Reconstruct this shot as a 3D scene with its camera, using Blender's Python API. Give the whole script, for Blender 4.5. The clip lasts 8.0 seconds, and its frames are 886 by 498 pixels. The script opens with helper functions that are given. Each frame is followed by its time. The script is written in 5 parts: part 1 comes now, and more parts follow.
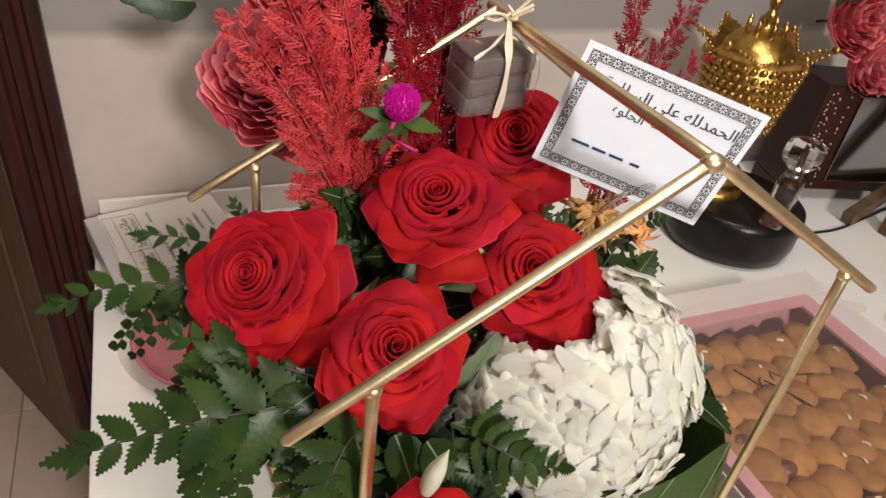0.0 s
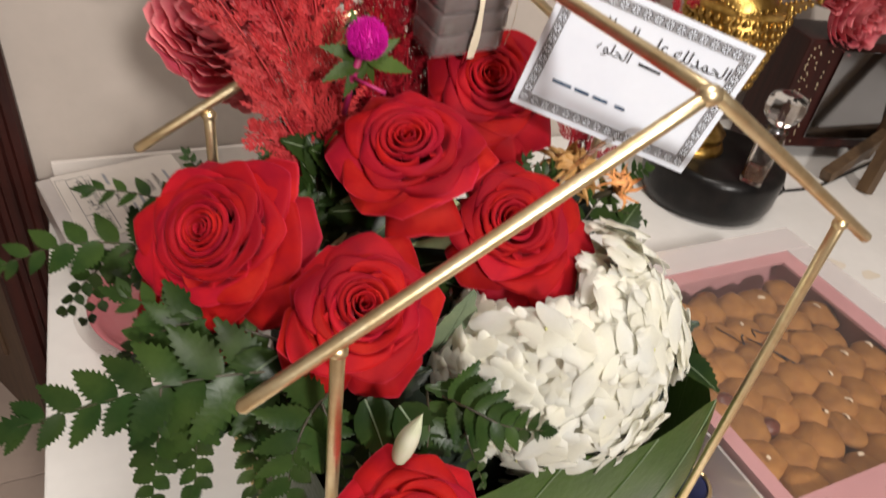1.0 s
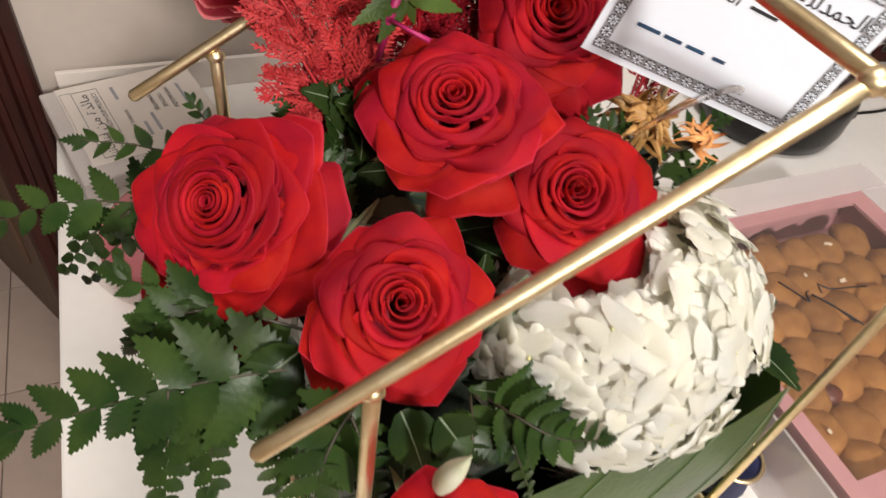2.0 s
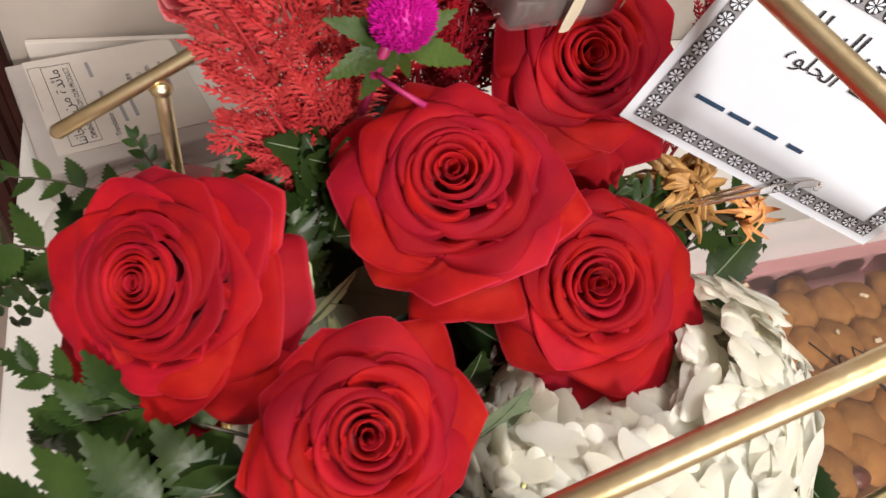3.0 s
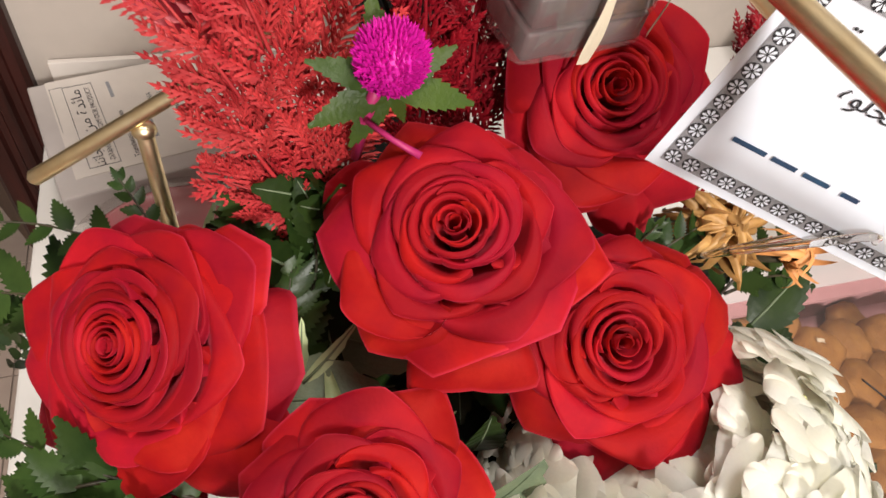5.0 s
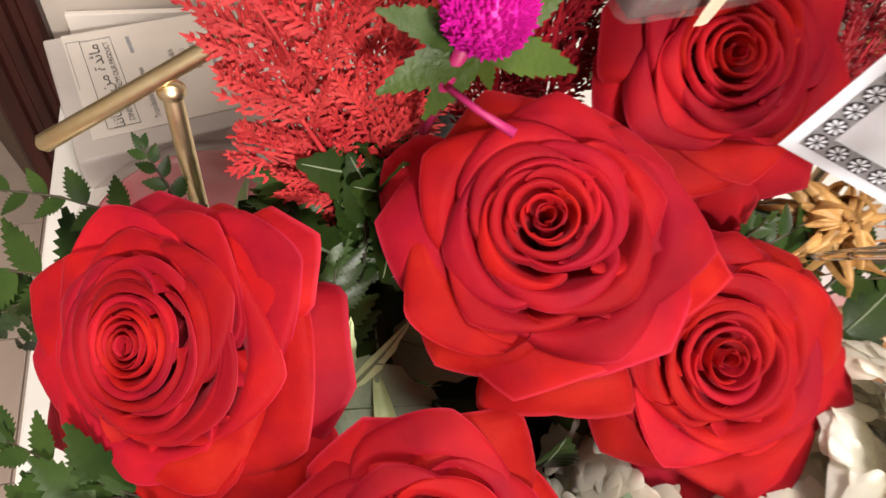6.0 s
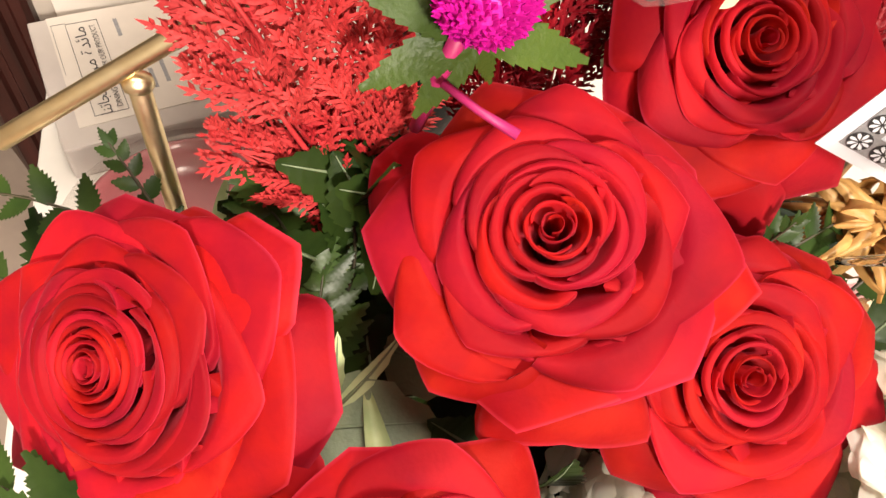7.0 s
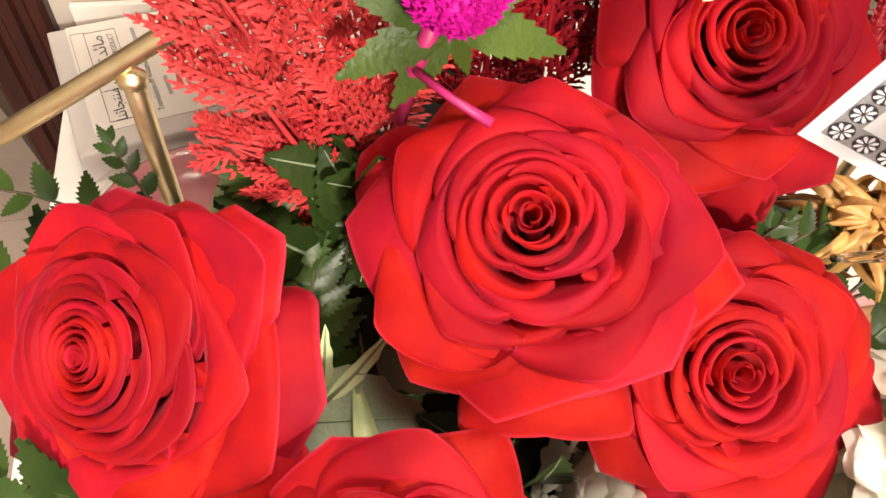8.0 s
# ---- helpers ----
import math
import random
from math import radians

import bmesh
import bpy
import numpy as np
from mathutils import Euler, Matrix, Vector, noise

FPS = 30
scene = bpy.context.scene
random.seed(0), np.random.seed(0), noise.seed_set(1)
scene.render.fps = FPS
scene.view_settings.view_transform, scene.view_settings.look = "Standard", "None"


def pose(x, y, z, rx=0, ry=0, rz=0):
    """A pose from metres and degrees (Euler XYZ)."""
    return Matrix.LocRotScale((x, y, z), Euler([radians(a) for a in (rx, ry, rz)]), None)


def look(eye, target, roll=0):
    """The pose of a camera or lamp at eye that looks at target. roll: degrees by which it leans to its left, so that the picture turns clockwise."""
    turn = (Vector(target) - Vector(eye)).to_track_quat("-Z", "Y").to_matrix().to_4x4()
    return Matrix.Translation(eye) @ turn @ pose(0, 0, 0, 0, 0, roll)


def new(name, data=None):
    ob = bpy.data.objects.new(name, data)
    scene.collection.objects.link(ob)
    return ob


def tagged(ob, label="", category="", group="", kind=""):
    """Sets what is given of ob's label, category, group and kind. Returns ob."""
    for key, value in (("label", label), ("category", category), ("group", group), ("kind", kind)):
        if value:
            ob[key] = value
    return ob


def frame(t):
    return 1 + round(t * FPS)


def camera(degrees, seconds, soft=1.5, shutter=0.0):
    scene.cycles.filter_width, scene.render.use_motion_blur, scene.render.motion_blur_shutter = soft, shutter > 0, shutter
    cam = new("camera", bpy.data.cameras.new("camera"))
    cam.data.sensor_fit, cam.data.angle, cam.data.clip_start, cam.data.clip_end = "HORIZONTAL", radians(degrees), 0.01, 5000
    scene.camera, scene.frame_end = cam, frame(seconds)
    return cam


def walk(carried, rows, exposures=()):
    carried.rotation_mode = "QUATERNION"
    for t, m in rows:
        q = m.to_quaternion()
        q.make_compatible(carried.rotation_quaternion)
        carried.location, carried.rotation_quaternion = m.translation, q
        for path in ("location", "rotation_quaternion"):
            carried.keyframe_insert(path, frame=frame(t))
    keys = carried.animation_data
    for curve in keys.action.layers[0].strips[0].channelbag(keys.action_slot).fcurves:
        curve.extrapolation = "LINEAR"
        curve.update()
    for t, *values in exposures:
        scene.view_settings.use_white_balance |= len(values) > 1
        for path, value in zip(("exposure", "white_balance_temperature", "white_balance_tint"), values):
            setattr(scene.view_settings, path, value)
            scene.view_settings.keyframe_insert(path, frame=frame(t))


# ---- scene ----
cam = camera(65.9, 8.0, soft=1.5, shutter=0.5)
PATH = [
    (0, (0.009, 0.001, 1.389), (0.727, 1.487, 0.259), 7.8),
    (0.5, (0.01, 0.008, 1.384), (0.761, 1.47, 0.245), 8.9),
    (1, (0.023, 0.02, 1.36), (0.792, 1.426, 0.162), 8.8),
    (1.2, (0.029, 0.034, 1.35), (0.79, 1.387, 0.089), 8.9),
    (2.3, (0.047, 0.138, 1.354), (0.683, 1.35, -0.105), 10.1),
    (2.5, (0.05, 0.158, 1.349), (0.735, 1.358, -0.097), 12.4),
    (3, (0.087, 0.202, 1.342), (0.713, 1.349, -0.172), 14.2),
    (3.5, (0.109, 0.207, 1.33), (0.686, 1.359, -0.2), 12.9),
    (4, (0.108, 0.216, 1.345), (0.63, 1.436, -0.152), 9.9),
    (4.2, (0.106, 0.216, 1.345), (0.615, 1.477, -0.121), 9.4),
    (5.3, (0.115, 0.24, 1.328), (0.644, 1.4, -0.213), 10.9),
    (5.5, (0.113, 0.243, 1.323), (0.629, 1.403, -0.222), 10.2),
    (6, (0.104, 0.273, 1.303), (0.578, 1.394, -0.283), 11.8),
    (6.5, (0.11, 0.289, 1.289), (0.56, 1.368, -0.334), 12.0),
    (7, (0.113, 0.293, 1.29), (0.573, 1.372, -0.33), 11.8),
    (7.5, (0.116, 0.293, 1.292), (0.55, 1.388, -0.325), 10.3),
    (8, (0.123, 0.285, 1.289), (0.53, 1.402, -0.319), 9.5),
]
LIGHT = [(0.0, -0.06, 6500, 10), (1.0, 0.0, 6500, 10), (2.5, 0.15, 6500, 10), (4.0, 0.18, 6500, 10), (5.5, 0.36, 6500, 10), (6.0, 0.58, 6700, 10), (6.4, 0.92, 7200, 10), (8.0, 1.0, 7400, 10)]
walk(cam, [(t, look(eye, target, roll)) for t, eye, target, roll in PATH], LIGHT)

# ---- light ----
world = bpy.data.worlds.new("world")
scene.world = world
world.use_nodes = True
world.node_tree.nodes["Background"].inputs[0].default_value = (0.9, 0.85, 0.8, 1)
world.node_tree.nodes["Background"].inputs[1].default_value = 0.005


def lamp(name, place, aim, size, watts, colour):
    data = bpy.data.lights.new(name, "AREA")
    data.shape, data.size, data.energy, data.color = "DISK", size, watts, colour
    ob = new(name, data)
    ob.matrix_world = look(place, aim)
    return ob


lamp("lamp_room", (0.22, -2.2, 2.42), (0.2, 0.5, 0.9), 0.32, 84, (1.0, 0.95, 0.905))
lamp("lamp_table", (0.35, 0.10, 2.6), (0.25, 0.4, 0.8), 0.6, 17, (1.0, 0.94, 0.88))


# ---- materials ----
def mat(name, a, b=None, scale=30.0, rough=0.5, metal=0.0, bump=0.0, bscale=200.0, vary=0.0, sheen=0.0, sss=0.0, coat=0.0, trans=0.0, fine=0.12, stretch=(1, 1, 1), edge=None, ior=1.45, spec=0.5, tint=None, lucent=0.0, hue=0.0):
    m = bpy.data.materials.new(name)
    m.use_nodes = True
    t = m.node_tree
    n, l = t.nodes, t.links
    p = n["Principled BSDF"]
    b = b or tuple(c * 0.8 for c in a)
    co = n.new("ShaderNodeTexCoord")
    mp = n.new("ShaderNodeMapping")
    mp.inputs["Scale"].default_value = stretch
    l.new(co.outputs["Object"], mp.inputs[0])
    big = n.new("ShaderNodeTexNoise")
    big.inputs["Scale"].default_value, big.inputs["Detail"].default_value = scale, 4
    l.new(mp.outputs[0], big.inputs[0])
    mix = n.new("ShaderNodeMix")
    mix.data_type = "RGBA"
    mix.inputs[6].default_value, mix.inputs[7].default_value = (*a, 1), (*b, 1)
    ramp = n.new("ShaderNodeMapRange")
    ramp.inputs[1].default_value, ramp.inputs[2].default_value = 0.35, 0.65
    l.new(big.outputs[0], ramp.inputs[0])
    l.new(ramp.outputs[0], mix.inputs[0])
    out = mix.outputs[2]
    if edge:
        uv = n.new("ShaderNodeUVMap")
        sep = n.new("ShaderNodeSeparateXYZ")
        l.new(uv.outputs[0], sep.inputs[0])
        er = n.new("ShaderNodeMapRange")
        er.inputs[1].default_value, er.inputs[2].default_value = edge[1], edge[2]
        l.new(sep.outputs[1], er.inputs[0])
        em = n.new("ShaderNodeMix")
        em.data_type = "RGBA"
        em.inputs[7].default_value = (*edge[0], 1)
        l.new(er.outputs[0], em.inputs[0])
        l.new(out, em.inputs[6])
        out = em.outputs[2]
    small = n.new("ShaderNodeTexNoise")
    small.inputs["Scale"].default_value, small.inputs["Detail"].default_value = bscale, 3
    l.new(mp.outputs[0], small.inputs[0])
    hsv = n.new("ShaderNodeHueSaturation")
    val = n.new("ShaderNodeMath")
    val.operation = "MULTIPLY_ADD"
    val.inputs[1].default_value, val.inputs[2].default_value = fine * 2, 1 - fine
    l.new(small.outputs[0], val.inputs[0])
    last = val.outputs[0]
    if vary:
        oi = n.new("ShaderNodeObjectInfo")
        vm = n.new("ShaderNodeMath")
        vm.operation = "MULTIPLY_ADD"
        vm.inputs[1].default_value, vm.inputs[2].default_value = vary * 2, 1 - vary
        l.new(oi.outputs["Random"], vm.inputs[0])
        mu = n.new("ShaderNodeMath")
        mu.operation = "MULTIPLY"
        l.new(last, mu.inputs[0])
        l.new(vm.outputs[0], mu.inputs[1])
        last = mu.outputs[0]
    if hue:
        hi, hm, hp = n.new("ShaderNodeObjectInfo"), n.new("ShaderNodeMath"), n.new("ShaderNodeMath")
        hp.operation, hp.inputs[1].default_value = "MULTIPLY", 7.31
        l.new(hi.outputs["Random"], hp.inputs[0])
        fr = n.new("ShaderNodeMath")
        fr.operation = "FRACT"
        l.new(hp.outputs[0], fr.inputs[0])
        hm.operation = "MULTIPLY_ADD"
        hm.inputs[1].default_value, hm.inputs[2].default_value = hue, 0.5 - hue * 0.62
        l.new(fr.outputs[0], hm.inputs[0])
        l.new(hm.outputs[0], hsv.inputs["Hue"])
    l.new(last, hsv.inputs["Value"])
    l.new(out, hsv.inputs["Color"])
    l.new(hsv.outputs[0], p.inputs["Base Color"])
    p.inputs["Roughness"].default_value, p.inputs["Metallic"].default_value = rough, metal
    p.inputs["IOR"].default_value, p.inputs["Specular IOR Level"].default_value = ior, spec
    if sheen:
        p.inputs["Sheen Weight"].default_value, p.inputs["Sheen Roughness"].default_value = sheen, 0.4
        p.inputs["Sheen Tint"].default_value = (*(tint or a), 1)
    if sss:
        p.inputs["Subsurface Weight"].default_value, p.inputs["Subsurface Scale"].default_value = sss, 0.006
        p.inputs["Subsurface Radius"].default_value = (1.0, 0.4, 0.3)
    if coat:
        p.inputs["Coat Weight"].default_value, p.inputs["Coat Roughness"].default_value = coat, 0.12
    if trans:
        p.inputs["Transmission Weight"].default_value = trans
    if bump:
        bp = n.new("ShaderNodeBump")
        bp.inputs["Strength"].default_value, bp.inputs["Distance"].default_value = bump, 0.002
        l.new(small.outputs[0], bp.inputs["Height"])
        l.new(bp.outputs[0], p.inputs["Normal"])
    if lucent:
        tl, ms = n.new("ShaderNodeBsdfTranslucent"), n.new("ShaderNodeMixShader")
        l.new(hsv.outputs[0], tl.inputs[0])
        ms.inputs[0].default_value = lucent
        l.new(p.outputs[0], ms.inputs[1])
        l.new(tl.outputs[0], ms.inputs[2])
        l.new(ms.outputs[0], n["Material Output"].inputs[0])
    return m


def clear(name, tint=(1, 1, 1), haze=0.0, rough=0.06, gloss=0.5):
    """Thin clear plastic: mostly see-through, with gloss by Fresnel."""
    m = bpy.data.materials.new(name)
    m.use_nodes = True
    t = m.node_tree
    n, l = t.nodes, t.links
    n.remove(n["Principled BSDF"])
    tr, gl, df = n.new("ShaderNodeBsdfTransparent"), n.new("ShaderNodeBsdfGlossy"), n.new("ShaderNodeBsdfDiffuse")
    tr.inputs[0].default_value, gl.inputs["Roughness"].default_value = (*tint, 1), rough
    df.inputs[0].default_value = (0.75, 0.7, 0.68, 1)
    a, b, f = n.new("ShaderNodeMixShader"), n.new("ShaderNodeMixShader"), n.new("ShaderNodeMath")
    lw = n.new("ShaderNodeLayerWeight")
    lw.inputs[0].default_value = 0.25
    f.operation = "MULTIPLY_ADD"
    f.inputs[1].default_value, f.inputs[2].default_value = gloss, 0.02
    l.new(lw.outputs["Facing"], f.inputs[0])
    a.inputs[0].default_value = haze
    l.new(tr.outputs[0], a.inputs[1])
    l.new(df.outputs[0], a.inputs[2])
    l.new(f.outputs[0], b.inputs[0])
    l.new(a.outputs[0], b.inputs[1])
    l.new(gl.outputs[0], b.inputs[2])
    l.new(b.outputs[0], n["Material Output"].inputs[0])
    return m


RED = mat("rose_red", (0.54, 0.0115, 0.0110), (0.38, 0.0060, 0.0170), 38, 0.65, spec=0.18, vary=0.18, hue=0.008, sheen=0.42, lucent=0.42, tint=(0.90, 0.12, 0.18), bump=0.12, bscale=500, fine=0.06, edge=((0.60, 0.030, 0.058), 0.965, 1.0))
WHITE_PETAL = mat("hydrangea_white", (0.88, 0.86, 0.74), (0.85, 0.85, 0.80), 30, 0.65, vary=0.08, spec=0.2, bump=0.1, bscale=700, fine=0.04, lucent=0.46)
CREAM = mat("floret_eye", (0.62, 0.60, 0.30), (0.5, 0.5, 0.2), 80, 0.6)
PLUME = mat("plume_red", (0.50, 0.052, 0.052), (0.32, 0.014, 0.020), 40, 0.5, vary=0.15, spec=0.3, fine=0.25, bscale=900)
PLUME_DARK = mat("plume_crimson", (0.27, 0.005, 0.012), (0.16, 0.003, 0.009), 40, 0.5, vary=0.15, spec=0.3, fine=0.25, bscale=900)
FERN = mat("fern_green", (0.032, 0.056, 0.012), (0.013, 0.032, 0.007), 30, 0.36, spec=0.22, vary=0.25, bump=0.09, bscale=300, fine=0.15)
LEAF = mat("leaf_green", (0.020, 0.036, 0.007), (0.008, 0.020, 0.005), 30, 0.36, spec=0.22, vary=0.25, bump=0.09, bscale=300, fine=0.15)
COLLAR = mat("collar_leaf_green", (0.060, 0.092, 0.014), (0.035, 0.062, 0.012), 30, 0.45, spec=0.25, vary=0.2, bump=0.25, bscale=450, fine=0.15)
LEAF_PALE = mat("leaf_underside", (0.16, 0.20, 0.11), (0.12, 0.16, 0.10), 40, 0.5, vary=0.1, bump=0.2, bscale=400)
WRAP = mat("wrap_leaf", (0.045, 0.085, 0.012), (0.028, 0.06, 0.010), 12, 0.35, bump=0.25, bscale=160, fine=0.15)
STEM = mat("stem_green", (0.07, 0.12, 0.03), (0.05, 0.08, 0.03), 60, 0.5)
STEM_DARK = mat("stem_brown", (0.035, 0.03, 0.02), (0.05, 0.04, 0.02), 60, 0.5)
SEPAL = mat("sepal_pale", (0.45, 0.52, 0.28), (0.3, 0.4, 0.2), 60, 0.5)
MAGENTA = mat("globe_magenta", (0.55, 0.006, 0.30), (0.42, 0.004, 0.22), 60, 0.55, vary=0.2, sheen=0.2)
PINK_STEM = mat("pink_stem", (0.42, 0.02, 0.13), (0.34, 0.015, 0.10), 60, 0.5)
GOLD = mat("gold_rod", (0.93, 0.78, 0.50), (0.82, 0.63, 0.35), 60, 0.37, metal=1.0, bump=0.07, bscale=260, fine=0.08)
GOLD_RICH = mat("gold_cast", (0.55, 0.35, 0.10), (0.32, 0.18, 0.04), 60, 0.33, metal=1.0, bump=0.3, bscale=300)
RAFFIA = mat("raffia", (0.74, 0.66, 0.50), (0.62, 0.52, 0.36), 60, 0.7, bump=0.5, bscale=500, stretch=(1, 1, 0.15))
CHOC = mat("cocoa_slab", (0.085, 0.06, 0.058), (0.065, 0.045, 0.045), 40, 0.5, vary=0.1, coat=0.5, bump=0.1)
FILM = clear("cellophane", (0.96, 0.94, 0.94), 0.10, 0.08)
ACRYLIC = clear("acrylic", (0.98, 0.97, 0.96), 0.02, 0.08, 0.28)
ACRYLIC_EDGE = clear("acrylic_edge", (0.9, 0.87, 0.87), 0.5, 0.15)
CARD = mat("card_white", (0.82, 0.87, 0.95), (0.79, 0.84, 0.93), 20, 0.55, fine=0.02)
INK = mat("ink_black", (0.02, 0.02, 0.025), (0.03, 0.03, 0.035), 80, 0.5)
INK_BLUE = mat("ink_blue", (0.02, 0.07, 0.14), (0.02, 0.04, 0.09), 80, 0.5)
GREY_PRINT = mat("print_grey", (0.34, 0.34, 0.36), (0.28, 0.28, 0.3), 300, 0.6, fine=0.3, bscale=900)
PAPER = mat("paper", (0.72, 0.66, 0.60), (0.66, 0.60, 0.55), 14, 0.6, fine=0.04, bump=0.15, bscale=60)
PAPER_GREY = mat("paper_sleeve", (0.55, 0.50, 0.47), (0.50, 0.45, 0.43), 14, 0.3, fine=0.04, bump=0.15, bscale=60)
TABLE = mat("table_white", (0.78, 0.75, 0.71), (0.72, 0.69, 0.65), 6, 0.3, fine=0.04, bscale=60)
PINK = mat("plastic_pink", (0.55, 0.17, 0.19), (0.50, 0.14, 0.16), 8, 0.2, fine=0.04, coat=0.3)
PINK_PAPER = mat("paper_pink", (0.56, 0.29, 0.30), (0.50, 0.25, 0.26), 20, 0.6, fine=0.06)
COOKIE = mat("biscuit", (0.34, 0.150, 0.034), (0.23, 0.088, 0.018), 45, 0.75, vary=0.15, bump=0.6, bscale=420, fine=0.2)
DATE = mat("date_brown", (0.13, 0.035, 0.02), (0.09, 0.02, 0.012), 60, 0.4, bump=0.5)
SUGAR = mat("nut_flake", (0.75, 0.62, 0.45), (0.65, 0.5, 0.35), 60, 0.6)
BLACK = mat("black_lacquer", (0.006, 0.0055, 0.0055), (0.014, 0.012, 0.011), 30, 0.28, spec=0.25, bump=0.2, bscale=220)
DARKWOOD = mat("dark_wood", (0.036, 0.008, 0.006), (0.018, 0.005, 0.004), 14, 0.4, spec=0.3, bump=0.15, bscale=90, stretch=(6, 6, 0.5))
BROWNWOOD = mat("brown_wood", (0.11, 0.062, 0.034), (0.075, 0.042, 0.024), 10, 0.5, bump=0.15, bscale=90, stretch=(5, 5, 0.6))
LIGHTWOOD = mat("stand_wood", (0.11, 0.065, 0.032), (0.07, 0.04, 0.02), 20, 0.45, bump=0.2, bscale=90, stretch=(4, 4, 0.6))
SILVER = mat("mirror_panel", (0.36, 0.36, 0.37), (0.3, 0.3, 0.31), 6, 0.12, metal=1.0, fine=0.02)
PEARL = mat("inlay_dots", (0.72, 0.62, 0.42), (0.6, 0.5, 0.3), 60, 0.4)
PEONY = mat("peony_pink", (0.72, 0.10, 0.17), (0.68, 0.15, 0.17), 30, 0.65, vary=0.2, bump=0.1, bscale=350, edge=((0.78, 0.25, 0.26), 0.6, 1.0), lucent=0.3)
BURGUNDY = mat("burgundy_cloth", (0.05, 0.005, 0.010), (0.045, 0.004, 0.010), 30, 0.7, vary=0.2)
OLIVE = mat("olive_leaf", (0.22, 0.22, 0.07), (0.14, 0.15, 0.05), 30, 0.6, vary=0.25)
STRAW = mat("straw_gold", (0.50, 0.29, 0.10), (0.30, 0.145, 0.04), 40, 0.45, vary=0.3, bump=0.2, bscale=300)
ORANGE = mat("orange_petal", (0.72, 0.34, 0.12), (0.6, 0.25, 0.08), 40, 0.5, vary=0.2)
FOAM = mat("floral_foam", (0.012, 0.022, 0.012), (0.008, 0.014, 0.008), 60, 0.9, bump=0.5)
NAVY = mat("navy_cloth", (0.015, 0.02, 0.08), (0.01, 0.012, 0.05), 60, 0.6)
GLASS = mat("bottle_glass", (0.95, 0.93, 0.9), (0.93, 0.9, 0.88), 10, 0.03, trans=1.0, fine=0.0)
PERFUME = mat("perfume_amber", (0.35, 0.13, 0.03), (0.3, 0.1, 0.02), 10, 0.1, fine=0.0, trans=0.6)
TILE = mat("floor_tile", (0.46, 0.36, 0.30), (0.40, 0.31, 0.26), 6, 0.35, vary=0.04, fine=0.06, bscale=40)
GROUT = mat("tile_grout", (0.22, 0.17, 0.14), (0.18, 0.14, 0.11), 30, 0.8)
# unseen ceiling and walls: albedo lowered to weaken bounced fill in the shadows
CEILING_DIM = mat("ceiling_dimmed", (0.52, 0.49, 0.46), (0.48, 0.45, 0.42), 4, 0.8)
ROOM_DIM = mat("room_dimmed", (0.36, 0.32, 0.28), (0.33, 0.29, 0.26), 3, 0.75)


def wall_tones():
    """Cream-greige below, darker grey above, blended from z 1.040 to 1.056."""
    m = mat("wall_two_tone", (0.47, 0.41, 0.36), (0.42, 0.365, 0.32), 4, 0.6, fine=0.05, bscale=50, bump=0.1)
    t = m.node_tree
    n, l = t.nodes, t.links
    p = n["Principled BSDF"]
    src = p.inputs["Base Color"].links[0].from_socket
    co, sep, rg = n.new("ShaderNodeNewGeometry"), n.new("ShaderNodeSeparateXYZ"), n.new("ShaderNodeMapRange")
    l.new(co.outputs["Position"], sep.inputs[0])
    rg.inputs[1].default_value, rg.inputs[2].default_value = 1.040, 1.056
    l.new(sep.outputs[2], rg.inputs[0])
    mx = n.new("ShaderNodeMix")
    mx.data_type = "RGBA"
    l.new(rg.outputs[0], mx.inputs[0])
    l.new(src, mx.inputs[6])
    mx.inputs[7].default_value = (0.25, 0.225, 0.21, 1)
    l.new(mx.outputs[2], p.inputs["Base Color"])
    return m


WALL = wall_tones()


